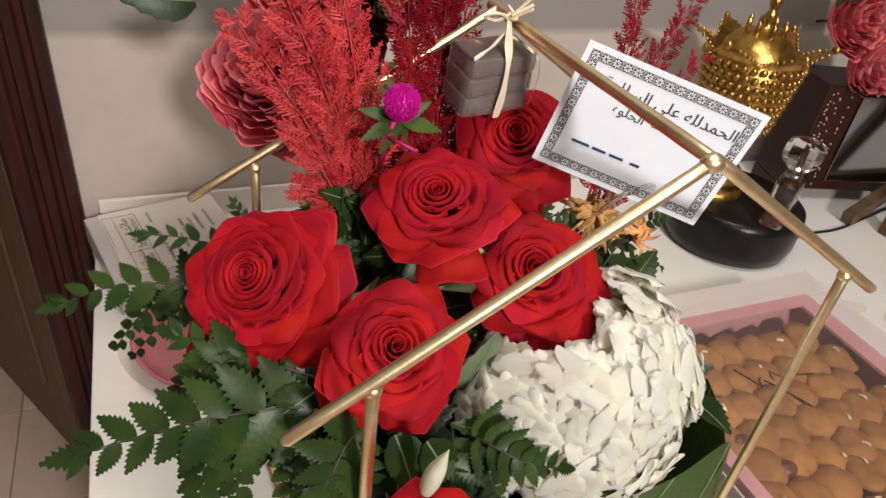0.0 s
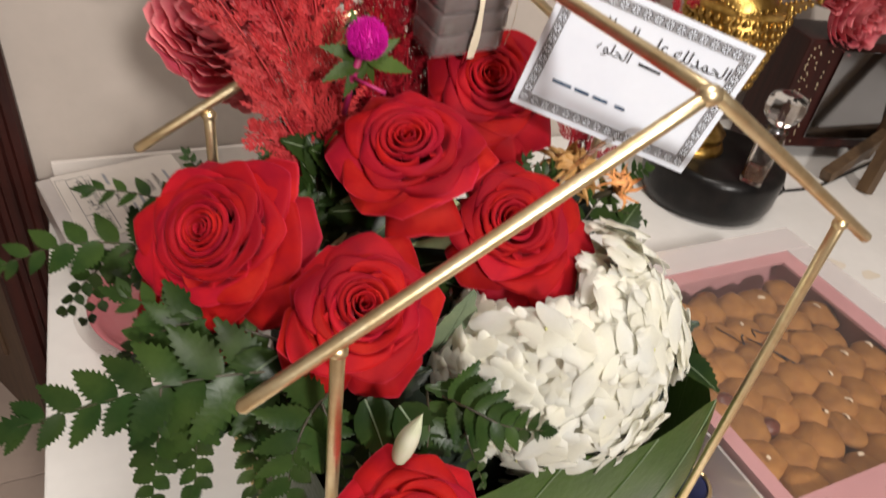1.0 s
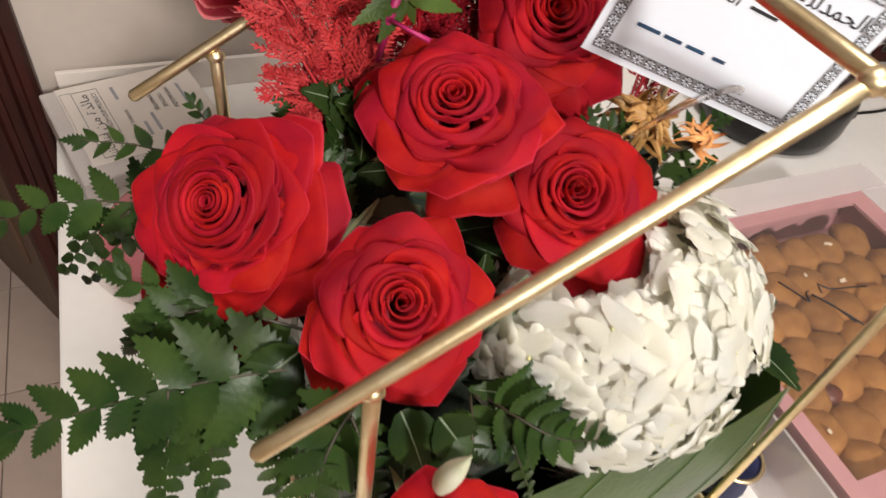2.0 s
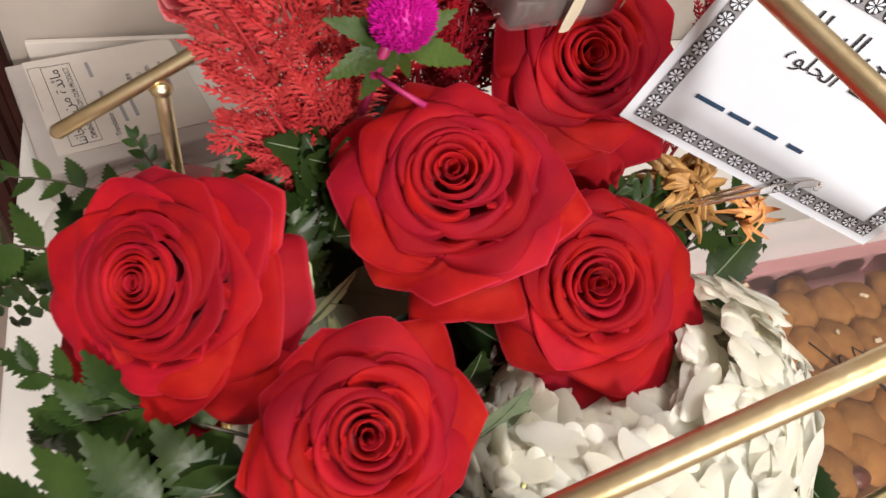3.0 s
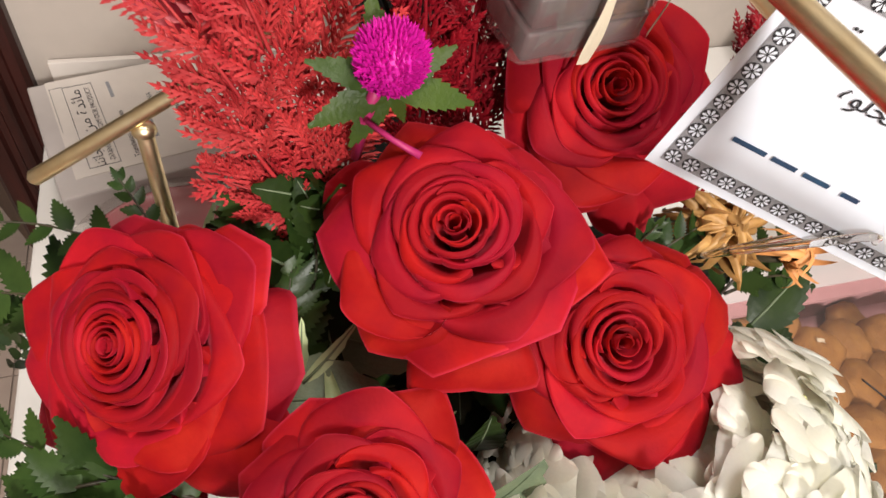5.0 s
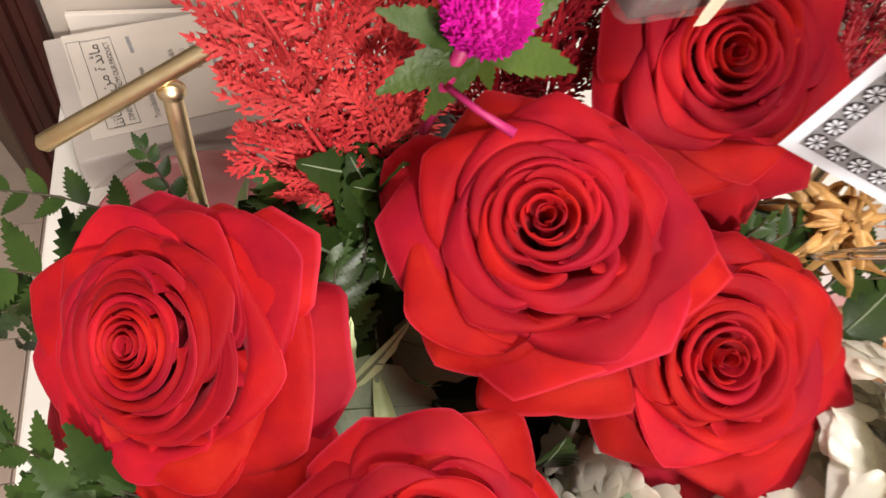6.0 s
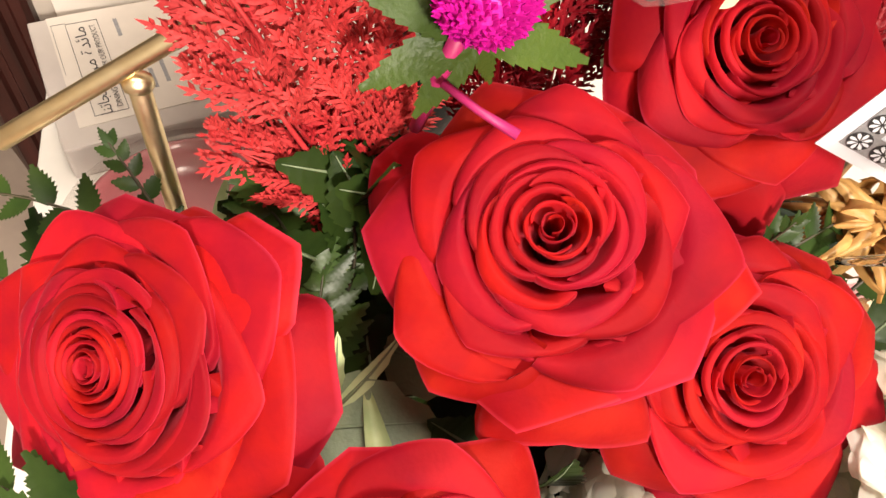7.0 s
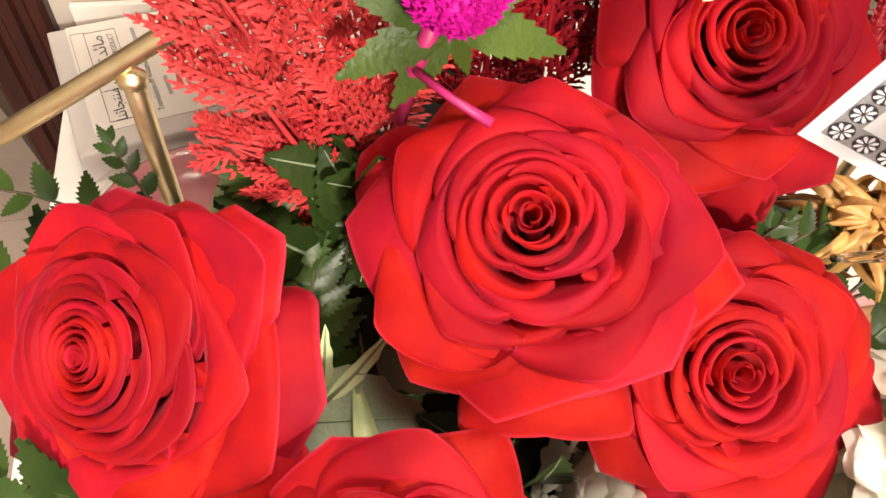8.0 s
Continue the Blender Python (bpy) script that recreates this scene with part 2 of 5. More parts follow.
# ---- shapes ----
class Geo:
    """Vertices, faces and UVs gathered for one mesh."""

    def __init__(self):
        self.v, self.f, self.uv = [], [], {}

    def add(self, verts, faces):
        o = len(self.v)
        self.v += [tuple(p) for p in verts]
        self.f += [tuple(o + i for i in f) for f in faces]
        return o

    def grid(self, fn, nu, nv, wrap=False):
        o = len(self.v)
        for j in range(nv + 1):
            for i in range(nu + (0 if wrap else 1)):
                self.uv[len(self.v)] = (i / nu, j / nv)
                self.v.append(tuple(fn(i / nu, j / nv)))
        w = nu if wrap else nu + 1
        for j in range(nv):
            for i in range(nu):
                k = (i + 1) % w if wrap else i + 1
                self.f.append((o + j * w + i, o + j * w + k, o + (j + 1) * w + k, o + (j + 1) * w + i))

    def tube(self, pts, rad, n=8, cap=True):
        pts = [Vector(p) for p in pts]
        rads = rad if isinstance(rad, (list, tuple)) else [rad] * len(pts)
        o, up = len(self.v), None
        for i, p in enumerate(pts):
            d = (pts[min(i + 1, len(pts) - 1)] - pts[max(i - 1, 0)]).normalized()
            if up is None:
                up = d.orthogonal().normalized()
            up = (up - d * up.dot(d)).normalized()
            s = d.cross(up)
            for k in range(n):
                a = 2 * math.pi * k / n
                self.v.append(tuple(p + (up * math.cos(a) + s * math.sin(a)) * rads[i]))
        for i in range(len(pts) - 1):
            for k in range(n):
                q = (k + 1) % n
                self.f.append((o + i * n + k, o + i * n + q, o + (i + 1) * n + q, o + (i + 1) * n + k))
        if cap:
            self.f.append(tuple(o + k for k in reversed(range(n))))
            self.f.append(tuple(o + (len(pts) - 1) * n + k for k in range(n)))

    def box(self, lo, hi, bevel=0.0):
        bm = bmesh.new()
        bmesh.ops.create_cube(bm, size=1)
        c, s = (Vector(lo) + Vector(hi)) / 2, Vector(hi) - Vector(lo)
        for v in bm.verts:
            v.co = Vector((v.co.x * s.x, v.co.y * s.y, v.co.z * s.z)) + c
        if bevel:
            bmesh.ops.bevel(bm, geom=bm.edges[:], offset=bevel, segments=2, affect="EDGES", profile=0.6)
        bm.verts.index_update()
        self.add([v.co for v in bm.verts], [[v.index for v in f.verts] for f in bm.faces])
        bm.free()

    def lathe(self, prof, n=32, at=(0, 0, 0)):
        self.grid(lambda u, v: (at[0] + prof[round(v * (len(prof) - 1))][0] * math.cos(2 * math.pi * u), at[1] + prof[round(v * (len(prof) - 1))][0] * math.sin(2 * math.pi * u), at[2] + prof[round(v * (len(prof) - 1))][1]), n, len(prof) - 1, True)

    def ball(self, c, r, n=8):
        r = r if isinstance(r, (list, tuple)) else (r, r, r)
        self.grid(lambda u, v: (c[0] + r[0] * math.sin(math.pi * v) * math.cos(2 * math.pi * u), c[1] + r[1] * math.sin(math.pi * v) * math.sin(2 * math.pi * u), c[2] - r[2] * math.cos(math.pi * v)), n, max(3, n // 2), True)

    def mesh(self, name, material, smooth=True):
        me = bpy.data.meshes.new(name)
        me.from_pydata(self.v, [], self.f)
        if self.uv:
            layer = me.uv_layers.new(name="UVMap")
            co = np.zeros((len(me.loops), 2), dtype=np.float32)
            idx = np.zeros(len(me.loops), dtype=np.int32)
            me.loops.foreach_get("vertex_index", idx)
            table = np.zeros((len(self.v), 2), dtype=np.float32)
            for k, c in self.uv.items():
                table[k] = c
            co[:] = table[idx]
            layer.data.foreach_set("uv", co.ravel())
        if smooth:
            me.shade_smooth()
        me.materials.append(material)
        return me


def part(name, geo, material, parent=None, label="", smooth=True, m=None):
    me = geo.mesh(name, material, smooth) if isinstance(geo, Geo) else geo
    ob = new(name, me)
    if parent is not None:
        ob.parent = parent
    if m is not None:
        ob.matrix_basis = m
    return tagged(ob, label)


def thing(name, label, category, group="", m=None):
    ob = new(name)
    ob.empty_display_size = 0.02
    if m is not None:
        ob.matrix_basis = m
    return tagged(ob, label, category, group)


def solo(name, geo, material, label, category="", group="", kind="", smooth=True, m=None):
    ob = part(name, geo, material, None, label, smooth, m)
    return tagged(ob, "", category, group, kind)


def facing(place, normal, spin=0.0):
    """A pose whose z axis points along normal."""
    q = Vector(normal).normalized().to_track_quat("Z", "Y").to_matrix().to_4x4()
    return Matrix.Translation(place) @ q @ pose(0, 0, 0, 0, 0, spin)


def bez(a, b, c, d, t):
    u = 1 - t
    return u * u * u * a + 3 * u * u * t * b + 3 * u * t * t * c + t * t * t * d


def curve_pts(ctrl, n):
    """Catmull-Rom points through ctrl."""
    c = [Vector(p) for p in ctrl]
    c = [c[0] * 2 - c[1]] + c + [c[-1] * 2 - c[-2]]
    out = []
    seg = len(c) - 3
    for k in range(n + 1):
        x = k / n * seg
        i = min(int(x), seg - 1)
        t = x - i
        p0, p1, p2, p3 = c[i:i + 4]
        out.append(0.5 * ((2 * p1) + (p2 - p0) * t + (2 * p0 - 5 * p1 + 4 * p2 - p3) * t * t + (3 * p1 - p0 - 3 * p2 + p3) * t ** 3))
    return out


# ---- the room ----
TOP = 0.75


def plank(name, lo, hi, material, label, kind="structure", bevel=0.0, category=""):
    g = Geo()
    g.box(lo, hi, bevel)
    return solo(name, g, material, label, category, "", kind, smooth=False)


plank("wall_back", (-0.12, 1.03, 0), (3.2, 1.18, 2.8), WALL, "greige plaster wall with a cream lower band behind the table", category="wall")
# unseen walls and ceiling added to enclose the light, in the darkened colours
plank("wall_header", (-1.1, 1.03, 2.1), (-0.12, 1.18, 2.8), ROOM_DIM, "greige plaster above the open doorway", category="wall")
plank("wall_left", (-2.0, -3.2, 0), (-1.9, 1.03, 2.8), ROOM_DIM, "plain greige side wall of the room", category="wall")
plank("wall_beside_door", (-1.9, 1.03, 0), (-1.1, 1.18, 2.8), ROOM_DIM, "plain greige wall beside the doorway", category="wall")
plank("wall_right", (3.2, -3.2, 0), (3.3, 1.18, 2.8), ROOM_DIM, "plain greige side wall of the room", category="wall")
plank("wall_front", (-2.0, -3.3, 0), (3.3, -3.2, 2.8), ROOM_DIM, "plain greige wall opposite the table", category="wall")
plank("wall_hall_end", (-2.0, 3.0, 0), (0.6, 3.1, 2.8), ROOM_DIM, "plain wall at the end of the hall", category="wall")
plank("wall_hall_left", (-2.0, 1.18, 0), (-1.9, 3.0, 2.8), ROOM_DIM, "plain side wall of the hall", category="wall")
plank("wall_hall_right", (0.5, 1.18, 0), (0.6, 3.0, 2.8), ROOM_DIM, "plain side wall of the hall", category="wall")
plank("ceiling", (-2.0, -3.3, 2.8), (3.3, 3.1, 2.9), CEILING_DIM, "plain white painted ceiling", category="ceiling")
floor = plank("floor", (-2.0, -3.3, -0.1), (3.3, 3.1, -0.006), GROUT, "beige ceramic floor tiles with thin dark joints", category="floor")

# door frame and the leaf that stands open into the hall
door = tagged(thing("door_1", "open brown wooden door in a dark mahogany frame", "door"), kind="structure")
g = Geo()
prof = [(-0.205, 1.20), (-0.205, 1.012), (-0.198, 1.004), (-0.178, 1.004), (-0.174, 1.009), (-0.166, 1.009), (-0.162, 1.002), (-0.150, 1.002), (-0.146, 1.008), (-0.138, 1.008), (-0.134, 1.004), (-0.124, 1.006), (-0.119, 1.014), (-0.119, 1.029), (-0.1205, 1.20)]
g.add([(x, y, z) for z in (0.0, 2.16) for x, y in prof], [(i, (i + 1) % 15, 15 + (i + 1) % 15, 15 + i) for i in range(15)] + [tuple(range(15, 30))])
part("jamb", g, DARKWOOD, door, "dark mahogany fluted door jamb", smooth=False)
g = Geo()
g.box((-1.10, 1.004, 2.10), (-0.205, 1.20, 2.19), 0.004)
part("lintel", g, DARKWOOD, door, smooth=False)
g = Geo()
g.box((0.0, 0.0, 0.008), (0.86, 0.04, 2.08), 0.003)
for x0, z0, x1, z1 in ((0.1, 0.2, 0.38, 0.9), (0.48, 0.2, 0.76, 0.9), (0.1, 1.05, 0.38, 1.9), (0.48, 1.05, 0.76, 1.9)):
    g.box((x0, 0.036, z0), (x1, 0.048, z1), 0.006)
part("leaf", g, BROWNWOOD, door, "brown wooden door leaf", smooth=False, m=pose(-0.208, 1.20, 0, 0, 0, 119))

# ---- the table ----
table = thing("table", "white lacquered side table crowded with gifts, against the wall", "table")
g = Geo()
g.box((-0.106, 0.10, TOP - 0.035), (1.75, 1.022, TOP), 0.003)
part("tabletop", g, TABLE, table, "white lacquered tabletop with faint stains", smooth=False)
g = Geo()
g.box((-0.06, 0.14, TOP - 0.11), (1.71, 0.98, TOP - 0.035), 0.002)
part("apron", g, TABLE, table, smooth=False)
leg = Geo()
leg.box((-0.025, -0.025, 0), (0.025, 0.025, TOP - 0.11), 0.003)
leg = leg.mesh("leg", TABLE, False)
for x, y in ((-0.03, 0.17), (1.68, 0.17), (-0.03, 0.95), (1.68, 0.95)):
    part("leg", leg, None, table, m=pose(x, y, 0))


# ---- gold house frame ----
def house_frame():
    h = thing("gold_house_frame", "gold-painted metal house-shaped frame standing over the flowers", "flower stand")
    r, yf, yb = 0.0040, 0.245, 0.490
    ridge_f, ridge_b = Vector((0.279, yf, 1.238)), Vector((0.264, yb, 1.245))
    def rod(name, a, b, rad=r, seg=10):
        g = Geo()
        a, b = Vector(a), Vector(b)
        pts = [a.lerp(b, k / seg) for k in range(seg + 1)]
        d = (b - a).normalized()
        rr = [rad * (1 + 0.03 * math.sin(k * 2.1 + a.x * 40)) for k in range(seg + 1)]
        pts = [a - d * rad * 0.6, *pts, b + d * rad * 0.6]
        g.tube(pts, [rad * 0.55, *rr, rad * 0.55], 14)
        return part(name, g, GOLD, h)
    rod("rafter", (0.050, yf, 1.090), ridge_f)
    rod("rafter", ridge_f + Vector((0.004, 0, -0.001)), (0.478, yf, 1.116))
    rod("rafter", (0.023, yb - 0.002, 1.100), ridge_b, 0.0037)
    rod("rafter", ridge_b, (0.47, yb, 1.105), 0.0037)
    rod("ridge_rod", ridge_f, ridge_b + Vector((0, 0.012, 0.0)), 0.0042)
    for x, y, z in ((0.097, yf, 1.115), (0.440, yf, 1.134), (0.073, yb - 0.001, 1.121), (0.43, yb, 1.121)):
        rod("post", (x, y, TOP + 0.006), (x, y, z), 0.0040)
        g = Geo()
        g.ball((x, y, z), (0.0058, 0.0052, 0.0046), 10)
        part("weld", g, GOLD, h, "lumpy gold weld bead")
    g = Geo()
    g.ball(ridge_f + Vector((-0.001, 0, -0.001)), (0.0075, 0.0062, 0.0058), 12)
    part("weld", g, GOLD, h, "lumpy gold weld bead")
    for a, b in (((0.097, yf), (0.44, yf)), ((0.44, yf), (0.43, yb)), ((0.43, yb), (0.073, yb)), ((0.073, yb), (0.097, yf))):
        rod("base_rod", (*a, TOP + 0.006), (*b, TOP + 0.006), 0.0045)
    return h


house_frame()


# ---- leaf-wrapped pot ----
pot = thing("planter", "square planter wrapped in large dark green leaves, inside the gold frame", "planter")
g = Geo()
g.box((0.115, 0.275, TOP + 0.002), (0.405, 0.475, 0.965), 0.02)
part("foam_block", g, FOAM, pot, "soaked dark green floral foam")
# added filler: near-black, keeps the gaps behind the roses as dark as deep shade
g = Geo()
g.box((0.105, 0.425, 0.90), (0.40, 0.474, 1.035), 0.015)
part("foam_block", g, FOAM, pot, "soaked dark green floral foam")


def wrap_leaf(pts_fn, veins):
    g = Geo()
    g.grid(pts_fn, 28, 18)
    ob = part("wrap_leaf", g, WRAP, pot, "glossy dark green wrapping leaf")
    for k in veins:
        v = Geo()
        pts = [Vector(pts_fn(min(1, max(0, k + 0.22 * (q / 14) ** 1.6)), q / 14)) for q in range(15)]
        c = Vector((0.265, 0.366, 0.85))
        v.tube([p + (p - c).normalized() * 0.0006 for p in pts], 0.0007, 5)
        part("vein", v, LEAF_PALE, ob, "pale raised leaf vein")


def side_leaf(u, v):
    a = math.radians(-80 + 160 * u)
    y = 0.350 + 0.105 * math.sin(a)
    top = 0.93 + (y - 0.25) * 0.35 if y < 0.32 else 0.9545 - (y - 0.32) * 0.9
    return (0.395 + 0.046 * math.cos(a) + 0.016 * v * v, y, TOP + 0.004 + (top - TOP - 0.004) * v)


def front_leaf(u, v):
    a = math.radians(-80 + 160 * u)
    return (0.265 + 0.175 * math.sin(a), 0.262 - 0.020 * math.cos(a) - 0.010 * math.sin(math.pi * v), TOP + 0.004 + 0.20 * v * (1 - 0.1 * math.sin(3 * a) ** 2))


def left_leaf(u, v):
    a = math.radians(-75 + 150 * u)
    return (0.128 - 0.032 * math.cos(a) - 0.01 * math.sin(math.pi * v), 0.366 - 0.115 * math.sin(a), TOP + 0.004 + 0.19 * v * (1 - 0.15 * (2 * u - 1) ** 2))


wrap_leaf(side_leaf, (0.15, 0.35, 0.55))
wrap_leaf(front_leaf, (0.1, 0.3, 0.5, 0.7))
wrap_leaf(left_leaf, (0.3, 0.6))


# ---- roses ----
def rose(place, normal, R, label, seed, guards, petals=26, sink=0.01, dome=0.36, open_=0.84):
    """A hybrid-tea bloom: a spiral of nested lips, then wide reflexed petals and a ring of pointed guard petals.
    guards: bearing and reach of each outer tip, its half width in degrees, the reach of its sides, how far the tip hangs."""
    rnd = random.Random(seed)
    nz = Vector(normal).normalized()
    nx = (Vector((1, 0, 0)) - nz * nz.x).normalized()
    m = Matrix((nx, nz.cross(nx), nz)).transposed().to_4x4()
    m.translation = Vector(place)
    ro = thing("rose", label, "rose", "red roses in the arrangement", m)
    ring = sorted((math.radians(g[0]) % (2 * math.pi), g[1]) for g in guards)

    def reach(a):
        a %= 2 * math.pi
        top = 0.0
        tot = 0.0
        for b, r in ring:
            w = math.exp(3.0 * (math.cos(a - b) - 1))
            top, tot = top + w * r, tot + w
        return top / tot

    def crest_z(r):
        q = r / R
        return R * (0.16 - dome * q * q - sink * math.exp(-(q / 0.16) ** 2))

    def petal(th, W, rt, rs, rc, zt, skew, wav, phase, base, bulge, blunt, fold, lower=0.0, chord=1.0):
        tx, ty = rt * math.cos(th), rt * math.sin(th)

        def surf(a, v):
            s = 2 * a - 1
            e = abs(s)
            side = th + math.copysign(W, s)
            k = e ** blunt
            px = tx + (rs * math.cos(side) - tx) * k
            py = ty + (rs * math.sin(side) - ty) * k
            grow = 1 + bulge * 4 * k * (1 - k) + skew * s
            rim = (math.hypot(px, py) * chord + (rt + (rs - rt) * e ** 2.2) * (1 - chord)) * grow
            ang = th + s * W * (0.45 + 0.55 * min(1, 1.5 * v))
            if v > 0.55:
                f = (v - 0.55) / 0.45
                d = (math.atan2(py, px) - th + math.pi) % (2 * math.pi) - math.pi
                ang = th + d * f * chord + s * W * (1 - f * chord)
            rim *= 1 - 0.30 * chord * max(0.0, (e - 0.70) / 0.30) ** 2
            crest = min(rc * (1 + 0.5 * skew * s), rim * 0.93)
            zc = crest_z(crest) - 0.03 * R * e * e - lower * R
            if v < 0.55:
                q = v / 0.55
                r = bez(R * 0.04 + 0.10 * crest, crest * 0.55, crest * 0.80, crest, q)
                z = bez(base, base * 0.40, zc - 0.115 * R, zc, q)
            else:
                q = (v - 0.55) / 0.45
                r = crest + (rim - crest) * (q * (1.15 - 0.15 * q))
                drop = zc - zt + 0.06 * R * e ** 3
                z = zc - drop * q ** 1.7 - 0.030 * R * q ** 7 * (0.4 + e)
            z += R * wav * (math.sin(3.4 * s + phase) + 0.5 * math.sin(7.3 * s + 2.2 * phase + 2 * v)) * v * v + R * fold * s * v * v
            r += R * wav * 0.7 * math.sin(3.9 * s + 1.7 * phase + 2 * v) * v
            return (r * math.cos(ang), r * math.sin(ang), z)

        g = Geo()
        g.grid(surf, 22, 16)
        part("petal", g, RED, ro)

    for i in range(petals):
        u = i / (petals - 1)
        th = i * 2.39996 + rnd.uniform(-0.25, 0.25)
        far = 1 + (reach(th) - 1) * u ** 0.7
        rt = R * (0.045 + (open_ - 0.045) * u ** 1.12) * far * rnd.uniform(0.97, 1.04)
        W = math.radians(120 - 66 * u ** 0.7) * rnd.uniform(0.88, 1.08)
        lip = (0.05 + 0.17 * u) * rnd.uniform(0.6, 1.2)
        rc = rt * (1 - lip)
        zt = crest_z(rc) - R * (0.015 + 0.075 * u) * rnd.uniform(0.3, 1.3)
        petal(th, W, rt * (1 + 0.12 * u), rt * (0.88 - 0.02 * u), rc, zt, rnd.uniform(0.05, 0.14) * (1 - 0.4 * u), rnd.uniform(0.008, 0.022) * (0.25 + u), rnd.uniform(0, 6), -R * (0.55 + 0.2 * u), 0.05, rnd.uniform(1.0, 1.7), rnd.uniform(-0.06, 0.06) * (0.3 + u), 0.05 * u, min(0.75, max(0.0, 1.5 * u - 0.45)))
    for j, (bearing, tip, half, sides, hang) in enumerate(guards):
        th = math.radians(bearing)
        rt = R * tip
        petal(th, math.radians(half), rt, R * sides, R * 0.60 * min(tip, sides) / 0.9, -R * (hang + 0.05 * (j % 2)), rnd.uniform(-0.03, 0.03), rnd.uniform(0.012, 0.026), rnd.uniform(0, 6), -R * 0.85, rnd.uniform(0.0, 0.03), rnd.uniform(0.85, 1.1), rnd.uniform(-0.08, 0.08), 0.10 + 0.07 * (j % 2), 0.92)
    g = Geo()
    g.lathe([(0.001, -R * 1.02), (R * 0.22, -R * 0.98), (R * 0.36, -R * 0.80), (R * 0.30, -R * 0.55), (0.001, -R * 0.5)], 14)
    part("flower_base", g, RED, ro)
    g = Geo()
    for k in range(5):
        a0 = k * 1.2566 + 0.4

        def sep(a, v, a0=a0):
            s = 2 * a - 1
            r = R * (0.18 + 0.85 * v)
            w = 0.14 * R * (1 - v) ** 0.7
            return (r * math.cos(a0) - s * w * math.sin(a0), r * math.sin(a0) + s * w * math.cos(a0), R * (-1.0 + 0.10 * v - 0.35 * v * v + 0.05 * s * s))

        g.grid(sep, 4, 6)
    part("calyx", g, SEPAL, ro, "pale green pointed sepals")
    g = Geo()
    g.tube([(0, 0, -R * 0.98), (0, 0, -R * 1.25), (0.004, 0.002, -R * 2.6)], [R * 0.2, R * 0.09, R * 0.07], 8)
    part("stem", g, STEM, ro)
    return ro


rose((0.0554, 0.4053, 1.0807), (-0.56, -0.45, 0.70), 0.066, "half-open velvety red rose with a drooping outer petal", 3,
     ((85, 0.84, 42, 0.76, 0.18), (48, 0.80, 30, 0.78, 0.30), (23, 1.12, 26, 0.92, 0.16), (-19, 1.13, 36, 0.98, 0.28), (-60, 1.26, 30, 1.04, 0.36), (-106, 1.54, 20, 1.16, 0.46), (-122, 1.20, 32, 1.06, 0.28), (-153, 1.24, 36, 0.94, 0.22), (176, 0.84, 42, 0.74, 0.20), (128, 0.80, 40, 0.70, 0.22)), 44, open_=0.88)
rose((0.1878, 0.3936, 1.1410), (-0.30, -0.33, 0.895), 0.058, "wide open velvety red rose above the others", 5,
     ((100, 0.95, 40, 0.84, 0.20), (62, 0.84, 40, 0.76, 0.16), (14, 0.80, 40, 0.80, 0.12), (-25, 1.08, 34, 0.84, 0.20), (-58, 0.96, 40, 0.86, 0.14), (-112, 0.97, 44, 0.88, 0.10), (-140, 0.98, 38, 0.86, 0.22), (-98, 1.02, 30, 1.16, 0.40), (166, 1.00, 36, 0.84, 0.16), (141, 1.13, 22, 0.98, 0.34)), 27)
rose((0.1359, 0.3151, 1.0738), (-0.10, -0.54, 0.83), 0.056, "open velvety red rose behind the front gold rafter", 8,
     ((47, 1.06, 40, 0.80, 0.16), (-4, 1.00, 38, 0.82, 0.16), (-40, 0.90, 36, 0.84, 0.22), (-80, 1.06, 40, 0.92, 0.28), (-146, 1.16, 36, 0.98, 0.36), (-168, 1.02, 36, 0.86, 0.20), (150, 0.84, 38, 0.78, 0.16), (104, 0.87, 40, 0.80, 0.16)), 26)
rose((0.2640, 0.3623, 1.0842), (-0.16, -0.60, 0.80), 0.0655, "open velvety red rose beside the white hydrangea", 11,
     ((82, 0.76, 46, 0.70, 0.16), (36, 0.84, 34, 0.80, 0.20), (6, 0.93, 32, 0.86, 0.20), (-26, 1.13, 28, 0.92, 0.24), (-64, 1.15, 30, 0.96, 0.28), (-102, 1.12, 30, 0.90, 0.30), (-142, 0.88, 38, 0.80, 0.22), (168, 0.70, 46, 0.66, 0.16)), 26)
rose((0.2758, 0.4489, 1.1568), (-0.16, -0.66, 0.73), 0.062, "dark velvety red rose under the white card", 17,
     ((153, 0.80, 40, 0.74, 0.16), (-160, 0.80, 40, 0.74, 0.22), (-116, 0.96, 38, 0.86, 0.30), (-79, 1.26, 22, 0.96, 0.46), (-50, 1.14, 30, 0.96, 0.40), (-14, 0.90, 38, 0.82, 0.26), (30, 0.84, 42, 0.76, 0.20), (86, 0.80, 46, 0.74, 0.20)), 30)
rose((0.131, 0.194, 1.014), (0.05, -0.40, 0.9), 0.056, "red rose low at the front edge of the pot", 23,
     ((90, 0.95, 42, 0.84, 0.2), (30, 0.92, 42, 0.82, 0.2), (-30, 0.95, 42, 0.84, 0.24), (-90, 0.95, 42, 0.84, 0.24), (-150, 0.95, 42, 0.82, 0.24), (150, 0.92, 42, 0.82, 0.2)))


